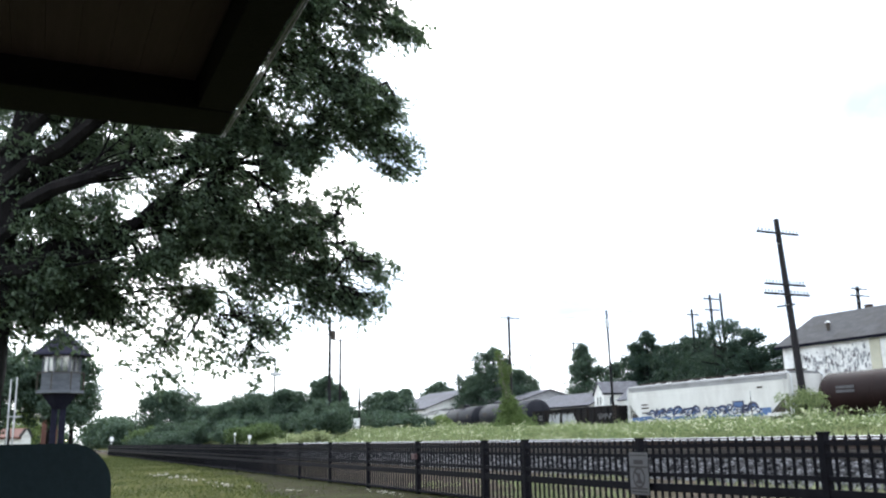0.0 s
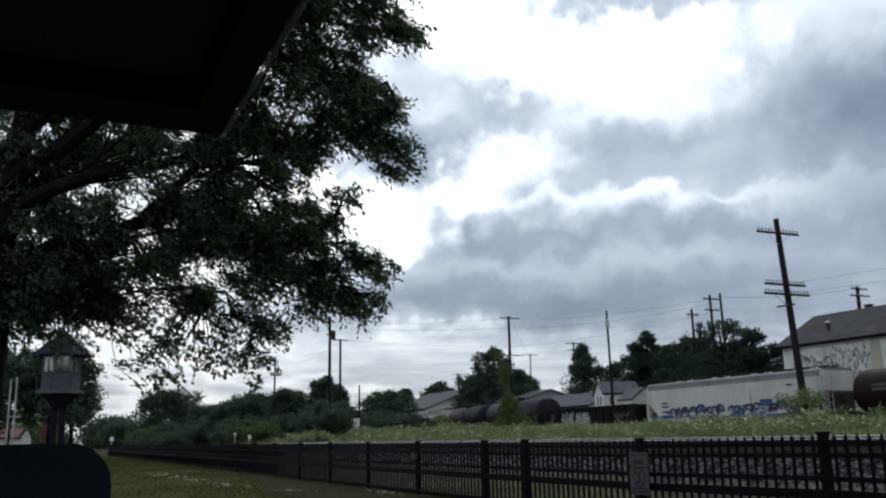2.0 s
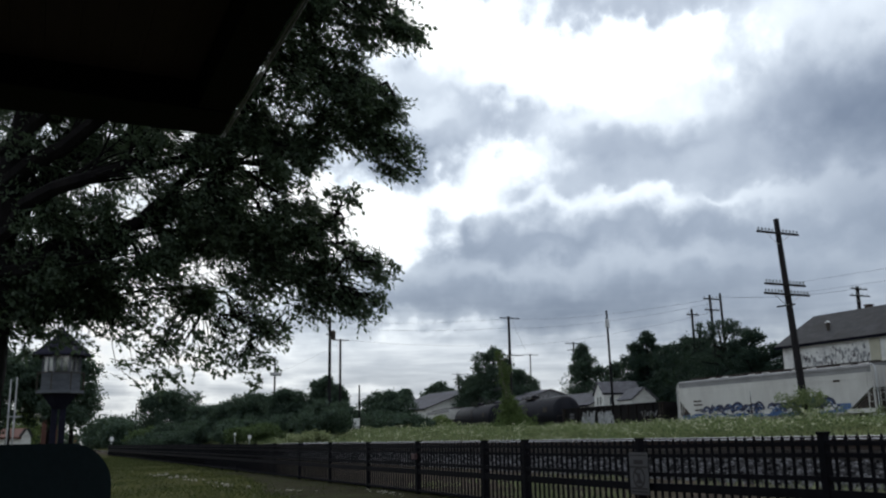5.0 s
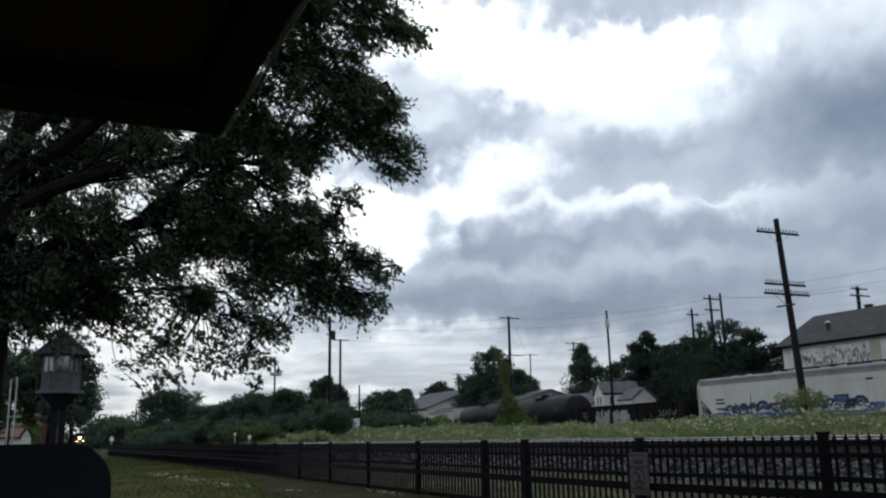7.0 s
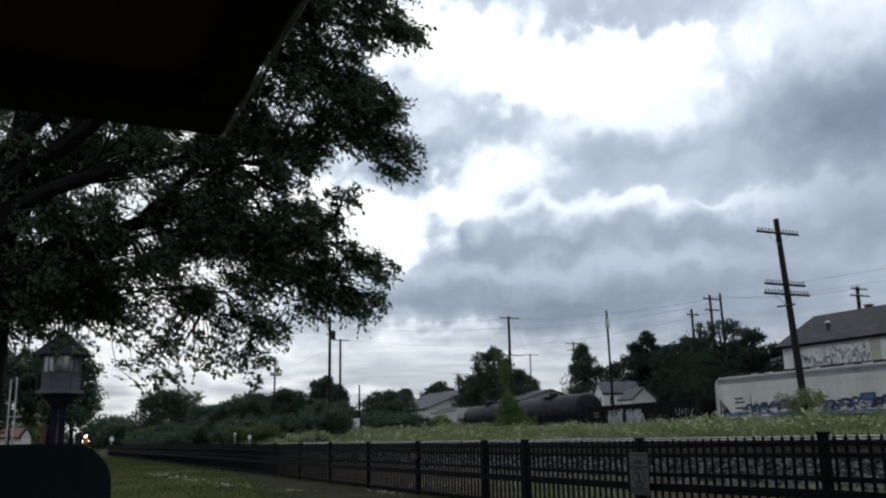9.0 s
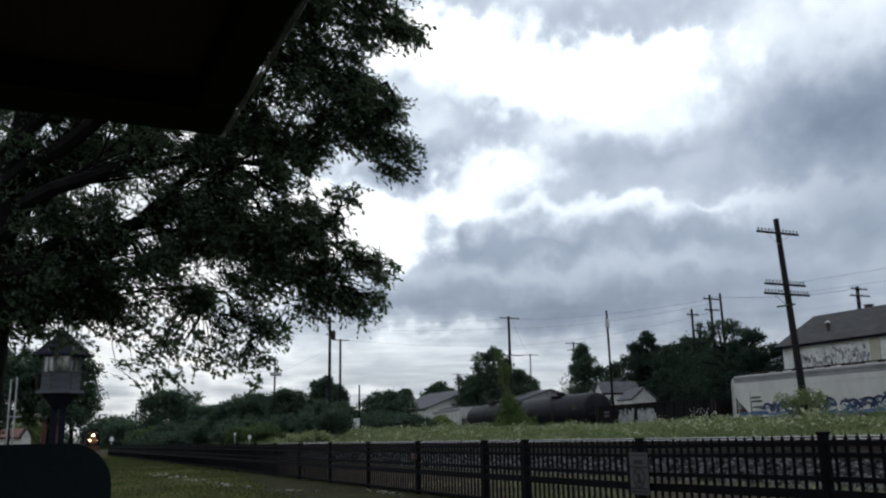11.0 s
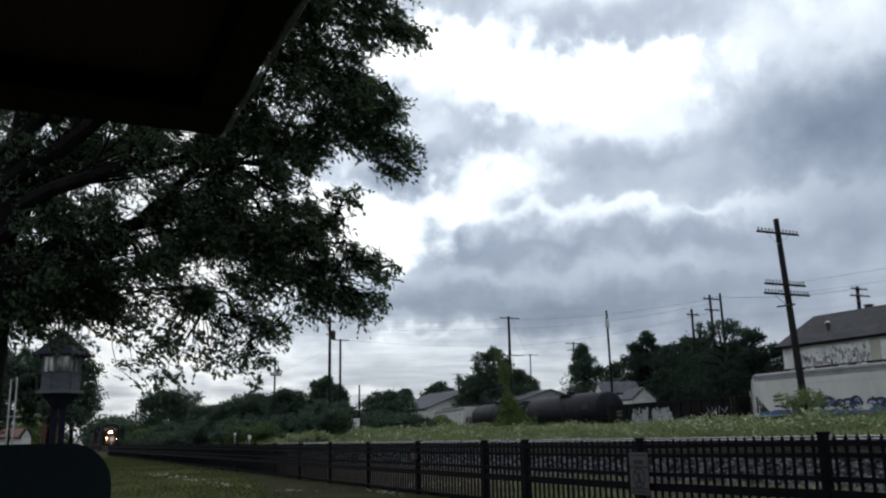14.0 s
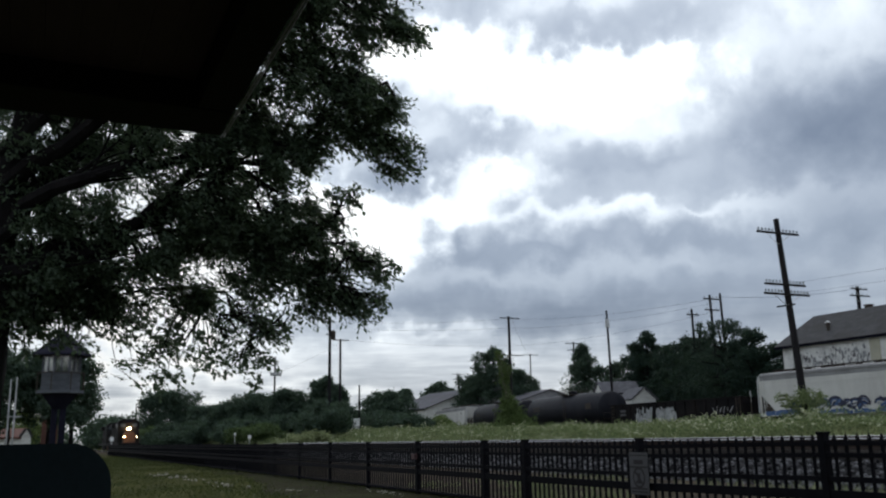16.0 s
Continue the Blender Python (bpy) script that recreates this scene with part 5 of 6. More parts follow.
for i in range(300):
    sx, sz = pr.uniform(0.03, 0.17), pr.uniform(0.06, 0.42)
    box_x, box_z = pr.uniform(1.0, 8.1), min(max(pr.gauss(4.9, 0.6), 3.2), 6.3)
    part("flaking_patch", box(B(), (0, 0, 0), (sx, 0.014, sz), pose(box_x, -0.038 - i * 0.0003, box_z, 0, pr.uniform(-25, 25), 0)), M["flake" if i % 3 == 0 else "peeling" if i % 3 == 1 and i > 150 else "spray_grey"], ware)

house("house", -152, -133.5, 57.2, 74.8, 5.75, 8.95, wall="white_wall", roof_mat="light_shingle", windows=(("front", 3, 2.4, 1.2, 1.5),), label="white house with long grey shingle roof")
house("house", -142, -125, 65.3, 73.2, 8.2, 10.1, wall="grey_board", roof_mat="light_shingle", label="low grey-roofed house among trees")
house("house", -122, -114.2, 64, 74, 6.2, 7.7, wall="grey_board", roof_mat="light_shingle", label="grey-roofed shed behind the siding")
house("house", -108, -93.5, 62, 71, 4.7, 6.4, wall="white_wall", roof_mat="light_shingle", label="long low white house with grey roof")
house("house", -86.5, -82.2, 59.4, 63.4, 5.75, 7.05, wall="white_wall", roof_mat="light_shingle", over=0.2, turn=72,
      windows=(("left", 1.2, 3.4, 0.45, 0.9), ("left", 2.4, 3.4, 0.45, 0.9), ("front", 0.9, 3.4, 0.5, 0.9)), label="small white gabled house with grey roof behind the siding")
house("house", -79.05, -76.3, 57.9, 61.2, 4.75, 5.9, wall="white_wall", roof_mat="light_shingle", ridge_axis="y", over=0.2, turn=80, label="white gabled porch wing of a small house")
house("house", -74, -68, -4.0, -0.75, 1.55, 2.15, wall="white_wall", roof_mat="brick", ridge_axis="y", over=0.2, label="low building with red-brown roof near the crossing")
house("house", -66.5, -64.0, -0.78, -0.22, 1.65, 2.1, wall="white_wall", roof_mat="shingle", ridge_axis="x", over=0.06, label="small white gabled hut by the crossing")
house("house", -62, -60, 0.35, 1.25, 2.6, 3.0, wall="brick", ridge_axis="x", over=0.1, label="narrow red brick hut behind the tower")


# ---- crossing tower ----
def watch_tower():
    root = empty("crossing_tower", pose(-40.0, 0.82, float(ground_z(-40, 0.8))), "octagonal grey railway crossing tower on a thick post", "tower")

    def ring(bm, r0, r1, z0, z1):
        m = Matrix.Translation((0, 0, (z0 + z1) / 2)) @ Matrix.Rotation(radians(22.5), 4, "Z")
        bmesh.ops.create_cone(bm, cap_ends=True, segments=8, radius1=r0, radius2=r1, depth=z1 - z0, matrix=m)
    for dy in (-0.16, 0.16):
        bm = B()
        box(bm, (0, dy, 1.6), (0.26, 0.24, 3.2), bevel=0.02)
        part("post", bm, M["beam"], root, "dark steel supporting post")
    bm = B()
    ring(bm, 0.26, 0.74, 2.5, 3.12)
    part("bracket", bm, M["beam"], root, "flared dark bracket under the cabin")
    bm = B()
    ring(bm, 0.98, 0.98, 3.12, 3.24)
    part("floor", bm, M["tower_board"], root)
    bm = B()
    ring(bm, 0.80, 0.80, 3.24, 4.0)
    part("parapet", bm, M["tower_board"], root, "grey boarded lower wall")
    for k in range(8):
        a, b = radians(22.5 + 45 * k), radians(67.5 + 45 * k)
        part("corner_post", box(B(), (math.cos(a) * 0.76, math.sin(a) * 0.76, 4.33), (0.09, 0.09, 0.68)), M["tower_board"], root)
        c = (a + b) / 2
        m = Matrix.Rotation(c, 4, "Z")
        part("window_pane", box(B(), (0.70, 0, 4.33), (0.012, 0.5, 0.66), m), M["clear_glass"], root, "clear window pane")
        part("glazing_bar", box(B(), (0.71, 0, 4.33), (0.04, 0.04, 0.66), m), M["tower_board"], root)
        p, q = Vector((math.cos(a) * 0.95, math.sin(a) * 0.95, 0)), Vector((math.cos(b) * 0.95, math.sin(b) * 0.95, 0))
        bm = B()
        tube(bm, p + Vector((0, 0, 3.95)), q + Vector((0, 0, 3.95)), 0.022, 0.022, 5)
        tube(bm, p + Vector((0, 0, 3.2)), p + Vector((0, 0, 3.95)), 0.022, 0.022, 5)
        part("railing", bm, M["truck"], root)
    bm = B()
    ring(bm, 1.2, 0.08, 4.70, 5.72)
    part("roof", bm, M["beam"], root, "pointed dark shingle roof")
    bm = B()
    ring(bm, 1.22, 1.2, 4.64, 4.70)
    part("eave", bm, M["beam"], root)
    bm = B()
    tube(bm, (0, 0, 5.68), (0, 0, 6.05), 0.05, 0.02, 8)
    part("finial", bm, M["beam"], root)


watch_tower()
for y, top in ((-1.17, 4.1), (-0.92, 4.2)):
    root = empty("crossing_mast", pose(-46, y, float(ground_z(-46, y))), "white slim signal mast at the level crossing", "signal mast", "crossing masts")
    bm = B()
    tube(bm, (0, 0, 0), (0, 0, top), 0.042, 0.036, 10)
    part("mast", bm, M["galv"], root)
    bm = B()
    box(bm, (0, 0.1, 2.4), (0.05, 0.36, 0.05))
    part("bracket", bm, M["galv"], root)
    bm = B()
    box(bm, (0, 0, 0.1), (0.3, 0.3, 0.2), bevel=0.02)
    part("footing", bm, M["slab"], root)

# ---- lineside equipment ----
def marker_stake(x, y, top):
    """A slim metal stake with a pale blade, standing in the weeds."""
    z0 = float(ground_z(x, y)) - 0.2
    root = empty("marker_stake", pose(x, y, z0), "slim grey metal marker stake standing in tall weeds", "marker post")
    h = top - z0
    part("stake", tube(B(), (0, 0, 0), (0, 0, h - 0.3), 0.03, 0.03, 8), M["truck"], root, "rusty dark stake")
    part("blade", box(B(), (0, 0, h - 0.3), (0.07, 0.03, 0.6), bevel=0.008), M["galv"], root, "pale grey blade")
    return root


marker_stake(-38.3, 36.0, 3.29)


def signal_box(x, y):
    root = empty("signal_cabinet", pose(x, y, float(ground_z(x, y))), "white metal signal cabinet on legs beside the track", "cabinet")
    part("body", box(B(), (0, 0, 1.0), (0.8, 0.75, 0.8), bevel=0.03), M["white_metal"], root)
    part("lid", box(B(), (0, 0, 1.44), (0.9, 0.85, 0.08), bevel=0.02), M["white_metal"], root)
    for dx in (-0.32, 0.32):
        for dy in (-0.3, 0.3):
            part("leg", box(B(), (dx, dy, 0.28), (0.12, 0.12, 0.6)), M["galv"], root)
    bm = B()
    tube(bm, (-0.9, -0.3, 0.2), (-0.9, -0.3, 1.5), 0.05, 0.05, 8)
    tube(bm, (-0.9, -0.3, 1.5), (-0.2, 0, 2.6), 0.05, 0.05, 8)
    part("conduit", bm, M["galv"], root, "bent grey conduit")


signal_box(-95.2, 32.3)
for x, y, z, w in ((-74.9, 16.2, 1.6, 0.27), (-90.9, 18.2, 2.0, 0.2), (-99.7, 7.3, 1.75, 0.38)):
    root = empty("track_marker", pose(x, y, float(ground_z(x, y))), "small white trackside marker board on a post", "sign", "track markers")
    h = z - float(ground_z(x, y))
    part("post", box(B(), (0, 0, h / 2), (0.06, 0.06, h)), M["galv"], root)
    part("board", box(B(), (0.05, 0, h - 0.15), (0.03, w, w * 1.1), bevel=0.008), M["white_metal"], root)


# ---- the freight train on the siding ----
def bogie(parent, x):
    """A two-axle freight truck under a car."""
    bm = B()
    for sgn in (-1, 1):
        prism(bm, [(-1.25, 0.42), (-1.25, 0.62), (-0.45, 0.82), (0.45, 0.82), (1.25, 0.62), (1.25, 0.42), (0.6, 0.4), (0.4, 0.25), (-0.4, 0.25), (-0.6, 0.4)], "y", sgn * 0.98 - 0.06, sgn * 0.98 + 0.06)
    box(bm, (0, 0, 0.62), (0.4, 2.0, 0.28))
    tr = part("truck", bm, M["truck"], parent, "rusty cast iron truck frame")
    tr.matrix_basis = pose(x, 0, 0)
    for dx in (-0.86, 0.86):
        bm = B()
        for sgn in (-1, 1):
            tube(bm, (0, sgn * 0.68, 0), (0, sgn * 0.81, 0), 0.44, 0.42, 24)
            tube(bm, (0, sgn * 0.81, 0), (0, sgn * 0.835, 0), 0.18, 0.16, 12)
        tube(bm, (0, -0.8, 0), (0, 0.8, 0), 0.08, 0.08, 10)
        for k in range(4):
            a = k * math.pi / 2
            for sgn in (-1, 1):
                box(bm, (0.28 * math.cos(a), sgn * 0.83, 0.28 * math.sin(a)), (0.08, 0.02, 0.08))
        wh = part("wheelset", bm, M["truck"], tr, smooth=True)
        wh.matrix_basis = pose(dx, 0, 0.44)
        WHEELS.append(wh)


WHEELS = []


def couplers(parent, half, z=0.88):
    for sgn in (-1, 1):
        bm = B()
        box(bm, (sgn * (half + 0.25), 0, z), (0.7, 0.16, 0.2), bevel=0.02)
        box(bm, (sgn * (half + 0.58), 0.05, z), (0.22, 0.3, 0.28), bevel=0.04)
        part("coupler", bm, M["truck"], parent)


def ladder(parent, x, y, z0, z1, axis, mat, rungs=6):
    """A ladder on a car's side (axis 'x') or end (axis 'y')."""
    d = Vector((0.42, 0, 0)) if axis == "x" else Vector((0, 0.42, 0))
    c = Vector((x, y, 0))
    bm = B()
    for sgn in (-0.5, 0.5):
        tube(bm, c + d * sgn + Vector((0, 0, z0)), c + d * sgn + Vector((0, 0, z1)), 0.025, 0.025, 5)
    for k in range(rungs):
        z = z0 + (z1 - z0) * (k + 0.5) / rungs
        tube(bm, c - d * 0.5 + Vector((0, 0, z)), c + d * 0.5 + Vector((0, 0, z)), 0.016, 0.016, 5)
    part("ladder", bm, mat, parent)


def covered_hopper(L=18.6, sprayed=True):
    root = empty("covered_hopper", pose(0, 0, 0), "dirty white covered hopper car sprayed with blue graffiti" if sprayed else "plain dirty white covered hopper car", "freight car", "freight cars")
    h, w = L / 2, 1.55
    sill, top = 1.22, 3.9
    # body: side profile with sloped ends, rounded eaves
    bm = B()
    side = [(-h + 0.35, top), (-h + 0.35, 2.55), (-h + 1.75, sill), (h - 2.3, sill), (h - 0.35, 2.6), (h - 0.35, top)]
    prism(bm, side, "y", -w, w)
    part("body", bm, M["hopper"], root)
    bm = B()
    arch = [(w * math.cos(a), top + 0.003 + 0.2 * math.sin(a)) for a in np.linspace(0, math.pi, 13)]
    prism(bm, arch, "x", -h + 0.35, h - 0.35)
    part("roof", bm, M["hopper_roof"], root, "dark grey curved roof", smooth=True)
    for sgn in (-1, 1):
        part("side_sill", box(B(), (0, sgn * (w + 0.02), sill - 0.02), (L - 0.5, 0.1, 0.26), bevel=0.01), M["hopper"], root)
        # chord and strip carry painted shade along the top of the side
        part("top_chord", box(B(), (0, sgn * (w + 0.025), top - 0.06), (L - 0.7, 0.06, 0.16), bevel=0.01), M["hopper_shade_band"], root, "eave strip in a grey that imitates shade")
        part("eave_strip", box(B(), (0, sgn * (w + 0.006), top - 0.27), (L - 0.7, 0.012, 0.26)), M["hopper_shade_band"], root)
        for end in (-1, 1):
            bm = B()
            bend = [Vector((end * (h - 0.04), sgn * (w - 0.02), z)) for z in (1.1, 2.4, 3.5)]
            bend += [Vector((end * (h - 0.04 - 0.42 * (1 - math.cos(q))), sgn * (w - 0.02 - 0.1 * math.sin(q)), 3.5 + 0.5 * math.sin(q))) for q in (0.4, 0.8, 1.2, 1.57)]
            for p0, p1 in zip(bend, bend[1:]):
                tube(bm, p0, p1, 0.03, 0.03, 7)
            part("corner_rail", bm, M["spray_pale"], root, "bent pale handrail round the car's corner")
        part("grab_rail", box(B(), (0, sgn * (w + 0.025), 3.2), (L - 0.7, 0.012, 0.05)), M["hopper"], root)
        for k in range(9):
            x = -h + 2.2 + k * (L - 4.4) / 8
            part("seam", box(B(), (x, sgn * (w + 0.004), 2.45), (0.03, 0.012, 2.2)), M["hopper"], root)
    # ends: platform, corner posts, slope sheet braces, brake wheel
    for sgn in (-1, 1):
        # dark block and wedge imitate the shade under the slope sheets
        part("brake_equipment", box(B(), (sgn * (h - 0.85), 0, 1.55), (0.6, 3.0, 0.35), bevel=0.08), M["truck"], root, "dark block standing in for shade in the end bay")
        bm = B()
        prism(bm, [(sgn * (h - 0.42), 2.45), (sgn * (h - (1.7 if sgn < 0 else 2.2)), sill - 0.1), (sgn * (h - 0.42), sill - 0.1)], "y", -1.46, 1.46)
        part("end_bay", bm, M["truck"], root, "dark filler standing in for shade under the slope sheet")
        part("end_platform", box(B(), (sgn * (h - 0.5), 0, sill - 0.05), (1.3, 3.0, 0.18)), M["truck"], root)
        for sy in (-1, 1):
            part("corner_post", box(B(), (sgn * (h - 0.28), sy * (w - 0.03), 2.4), (0.09, 0.09, 2.7)), M["hopper"], root)
            part("slope_brace", box(B(), (sgn * (h - 0.72), sy * (w - 0.1), 1.75), (0.05, 0.05, 1.2)), M["hopper"], root)
            ladder(root, sgn * (h - 0.45), sy * (w + 0.06), 1.1, 3.6, "x", M["hopper"])
        ladder(root, sgn * (h - 0.22), -0.9, 1.1, 3.9, "y", M["hopper"])
        bm = B()
        tube(bm, (sgn * (h - 0.3), 0.5, 2.2), (sgn * (h - 0.2), 0.5, 2.2), 0.28, 0.28, 16)
        part("brake_wheel", bm, M["truck"], root)
        bm = B()
        for sy in (-0.45, 0.45):
            tube(bm, (sgn * (h - 2.0), sy, 0.9), (sgn * (h - 0.6), sy, 2.3), 0.05, 0.05, 6)
        part("end_brace", bm, M["truck"], root)
    # roof walk, hatches, bays
    for sy in (-0.45, 0.45):
        part("roof_walk", box(B(), (0, sy, top + 0.32), (L - 1.2, 0.3, 0.05)), M["truck"], root)
    for k in range(13):
        part("walk_bracket", box(B(), (-h + 1.0 + k * (L - 2.0) / 12, 0, top + 0.24), (0.08, 1.6, 0.12)), M["truck"], root)
    for k in range(4):
        x = -h + 3.0 + k * (L - 6.0) / 3
        part("hatch", box(B(), (x, 0, top + 0.25), (2.4, 0.5, 0.16), bevel=0.05), M["hopper"], root)
    for k in range(3):
        x = -h / 1.9 + k * h / 1.9
        bm = B()
        prism(bm, [(x - 1.9, sill), (x - 0.4, 0.45), (x + 0.4, 0.45), (x + 1.9, sill)], "y", -1.1, 1.1)
        part("discharge_bay", bm, M["hopper"], root)
    for sgn in (-1, 1):
        bogie(root, sgn * (h - 2.3))
    couplers(root, h)
    # lettering too small to read
    for x, z, ww in ((-h + 2.4, 2.42, 0.85), (-h + 2.45, 2.15, 0.95), (-h + 2.4, 1.75, 0.7), (h - 3.0, 3.1, 0.5)):
        part("lettering_bar", box(B(), (x, -w - 0.012, z), (ww, 0.012, 0.12)), M["truck"], root)
    if sprayed:
        pr = random.Random(8)

        def loop_letter(x, z, r, rin, mat, a0=0, a1=360, y=0.02, wide=1.25):
            bm = B()
            k = 22
            for i in range(k):
                q0, q1 = radians(a0 + (a1 - a0) * i / k), radians(a0 + (a1 - a0) * (i + 1) / k)
                vs = [bm.verts.new((x + rr_ * wide * math.cos(q) + 0.35 * (wide - 1.2) * rr_ * math.sin(q), -w - y, z + rr_ * math.sin(q))) for q, rr_ in ((q0, r), (q1, r), (q1, rin), (q0, rin))]
                bm.faces.new(vs)
            bmesh.ops.remove_doubles(bm, verts=bm.verts[:], dist=1e-4)
            part("graffiti", bm, mat, root)
        for k in range(17):
            part("graffiti", box(B(), (0, 0, 0), (pr.uniform(0.7, 1.5), 0.01, pr.uniform(0.12, 0.3)), pose(-h + 1.3 + k * 0.9 + pr.uniform(-0.2, 0.2), -w - 0.075 - 0.003 * (k % 3), sill + pr.uniform(-0.05, 0.1), 0, pr.uniform(-3, 3), 0)), M["spray_blue"], root, "blue spray paint along the sill")
        x = -h + 3.4
        while x < h - 3.2:
            r = pr.uniform(0.3, 0.52)
            z = 1.45 + r * 0.45
            wide = pr.uniform(0.8, 1.7)
            loop_letter(x, z, r, r * pr.uniform(0.55, 0.72), M["spray_dark"], pr.uniform(-40, 10), pr.uniform(170, 260), 0.02, wide)
            loop_letter(x, z, r * 0.66, r * 0.5, M["spray_blue"], pr.uniform(-30, 10), pr.uniform(150, 220), 0.024, wide)
            loop_letter(x + 0.05, z - 0.1, r * 0.48, r * 0.3, M["spray_dark"], pr.uniform(-30, 10), pr.uniform(150, 220), 0.026, wide)
            loop_letter(x, z - 0.08, r * 0.42, 0.02, M["spray_pale"] if pr.random() < 0.45 else M["spray_blue"], -10, 190, 0.022, wide)
            for k in range(7):
                part("graffiti", box(B(), (0, 0, 0), (pr.uniform(0.2, 0.7), 0.008, pr.uniform(0.05, 0.15)), pose(x + pr.uniform(-0.5, 0.9), -w - 0.03 - 0.004 * k, 1.3 + pr.uniform(0, 0.58), 0, pr.uniform(-60, 60), 0)), M[pr.choice(("spray_dark", "spray_blue", "spray_dark", "spray_dark", "spray_pale"))], root)
            x += r * pr.uniform(1.5, 2.3)
        for x, z, ww, hh, mt in ((-h + 13.4, 2.02, 1.15, 0.5, "spray_dark"), (-h + 16.0, 1.5, 1.1, 0.4, "spray_blue"), (-h + 2.6, 1.38, 1.4, 0.2, "spray_blue")):
            part("graffiti", box(B(), (x, -w - 0.016, z), (ww, 0.01, hh), None, 0.004), M[mt], root)
        part("graffiti", box(B(), (-h + 13.4, -w - 0.024, 2.02), (0.85, 0.008, 0.28)), M["spray_blue"], root, "blue block in a navy frame")
    return root


def tank_car(L=16.4, mat="tank_black", label="long black tank car streaked with grime", r=1.5):
    root = empty("tank_car", pose(0, 0, 0), label, "freight car", "freight cars")
    h = L / 2 - 0.35
    zc = 0.98 + r
    bm = B()
    rings = []
    n = 36
    xs_ = [(-h + 0.62 * (1 - math.cos(radians(a))), r * math.sin(radians(a))) for a in np.linspace(0, 90, 9)]
    xs_ += [(-x, rad) for x, rad in xs_[::-1]]
    for x, rad in xs_:
        rings.append([bm.verts.new((x, max(rad, 0.01) * math.cos(2 * math.pi * i / n), zc + max(rad, 0.01) * math.sin(2 * math.pi * i / n))) for i in range(n)])
    for a, b in zip(rings, rings[1:]):
        for i in range(n):
            bm.faces.new((a[i], a[(i + 1) % n], b[(i + 1) % n], b[i]))
    part("tank", bm, M[mat], root, smooth=True)
    for x in np.linspace(-h + 1.2, h - 1.2, 5):
        bm = B()
        tube(bm, (x - 0.03, 0, zc), (x + 0.03, 0, zc), r + 0.008, r + 0.008, 36)
        part("weld_band", bm, M[mat], root, smooth=True)
    bm = B()
    tube(bm, (0, 0, zc + r - 0.1), (0, 0, zc + r + 0.32), 0.45, 0.42, 18)
    tube(bm, (0, 0, zc + r + 0.32), (0, 0, zc + r + 0.38), 0.48, 0.3, 18)
    part("manway", bm, M[mat], root)
    part("platform", box(B(), (0, 0, zc + r - 0.02), (2.6, 1.9, 0.05)), M["truck"], root)
    for sy in (-0.95, 0.95):
        bm = B()
        for z in (0.5, 0.95):
            tube(bm, (-1.3, sy, zc + r - 0.02 + z * 0.5), (1.3, sy, zc + r - 0.02 + z * 0.5), 0.02, 0.02, 5)
        for x in (-1.3, 0, 1.3):
            tube(bm, (x, sy, zc + r - 0.02), (x, sy, zc + r + 0.46), 0.02, 0.02, 5)
        part("platform_railing", bm, M["truck"], root)
    ladder(root, 0.9, -r - 0.05, 0.9, zc + 0.9, "x", M["truck"], 7)
    for sgn in (-1, 1):
        part("stub_sill", box(B(), (sgn * (h - 0.9), 0, 0.92), (2.8, 0.5, 0.36), bevel=0.02), M["truck"], root)
        part("end_beam", box(B(), (sgn * (h + 0.15), 0, 0.98), (0.2, 2.8, 0.2)), M["truck"], root)
        part("saddle", box(B(), (sgn * (h - 1.6), 0, 1.15), (0.5, 2.4, 0.5)), M["truck"], root)
        bm = B()
        for z in (1.5, 2.0):
            tube(bm, (sgn * (h + 0.15), -1.35, z), (sgn * (h + 0.15), 1.35, z), 0.02, 0.02, 5)
        for sy in (-1.35, 1.35):
            tube(bm, (sgn * (h + 0.15), sy, 1.0), (sgn * (h + 0.15), sy, 2.0), 0.02, 0.02, 5)
        part("end_railing", bm, M["truck"], root)
        bogie(root, sgn * (h - 1.6))
    for x, z, ww, hh in ((h - 2.4, zc + 0.2, 1.0, 0.5), (-h + 2.6, zc + 0.35, 1.4, 0.16), (-h + 2.6, zc + 0.1, 1.4, 0.16)):
        part("lettering_bar", box(B(), (x, -r - 0.008, z), (ww, 0.02, hh)), M["sign"] if ww > 1.1 and mat == "tank_brown" else M["truck"], root)
    couplers(root, h + 0.2)
    return root


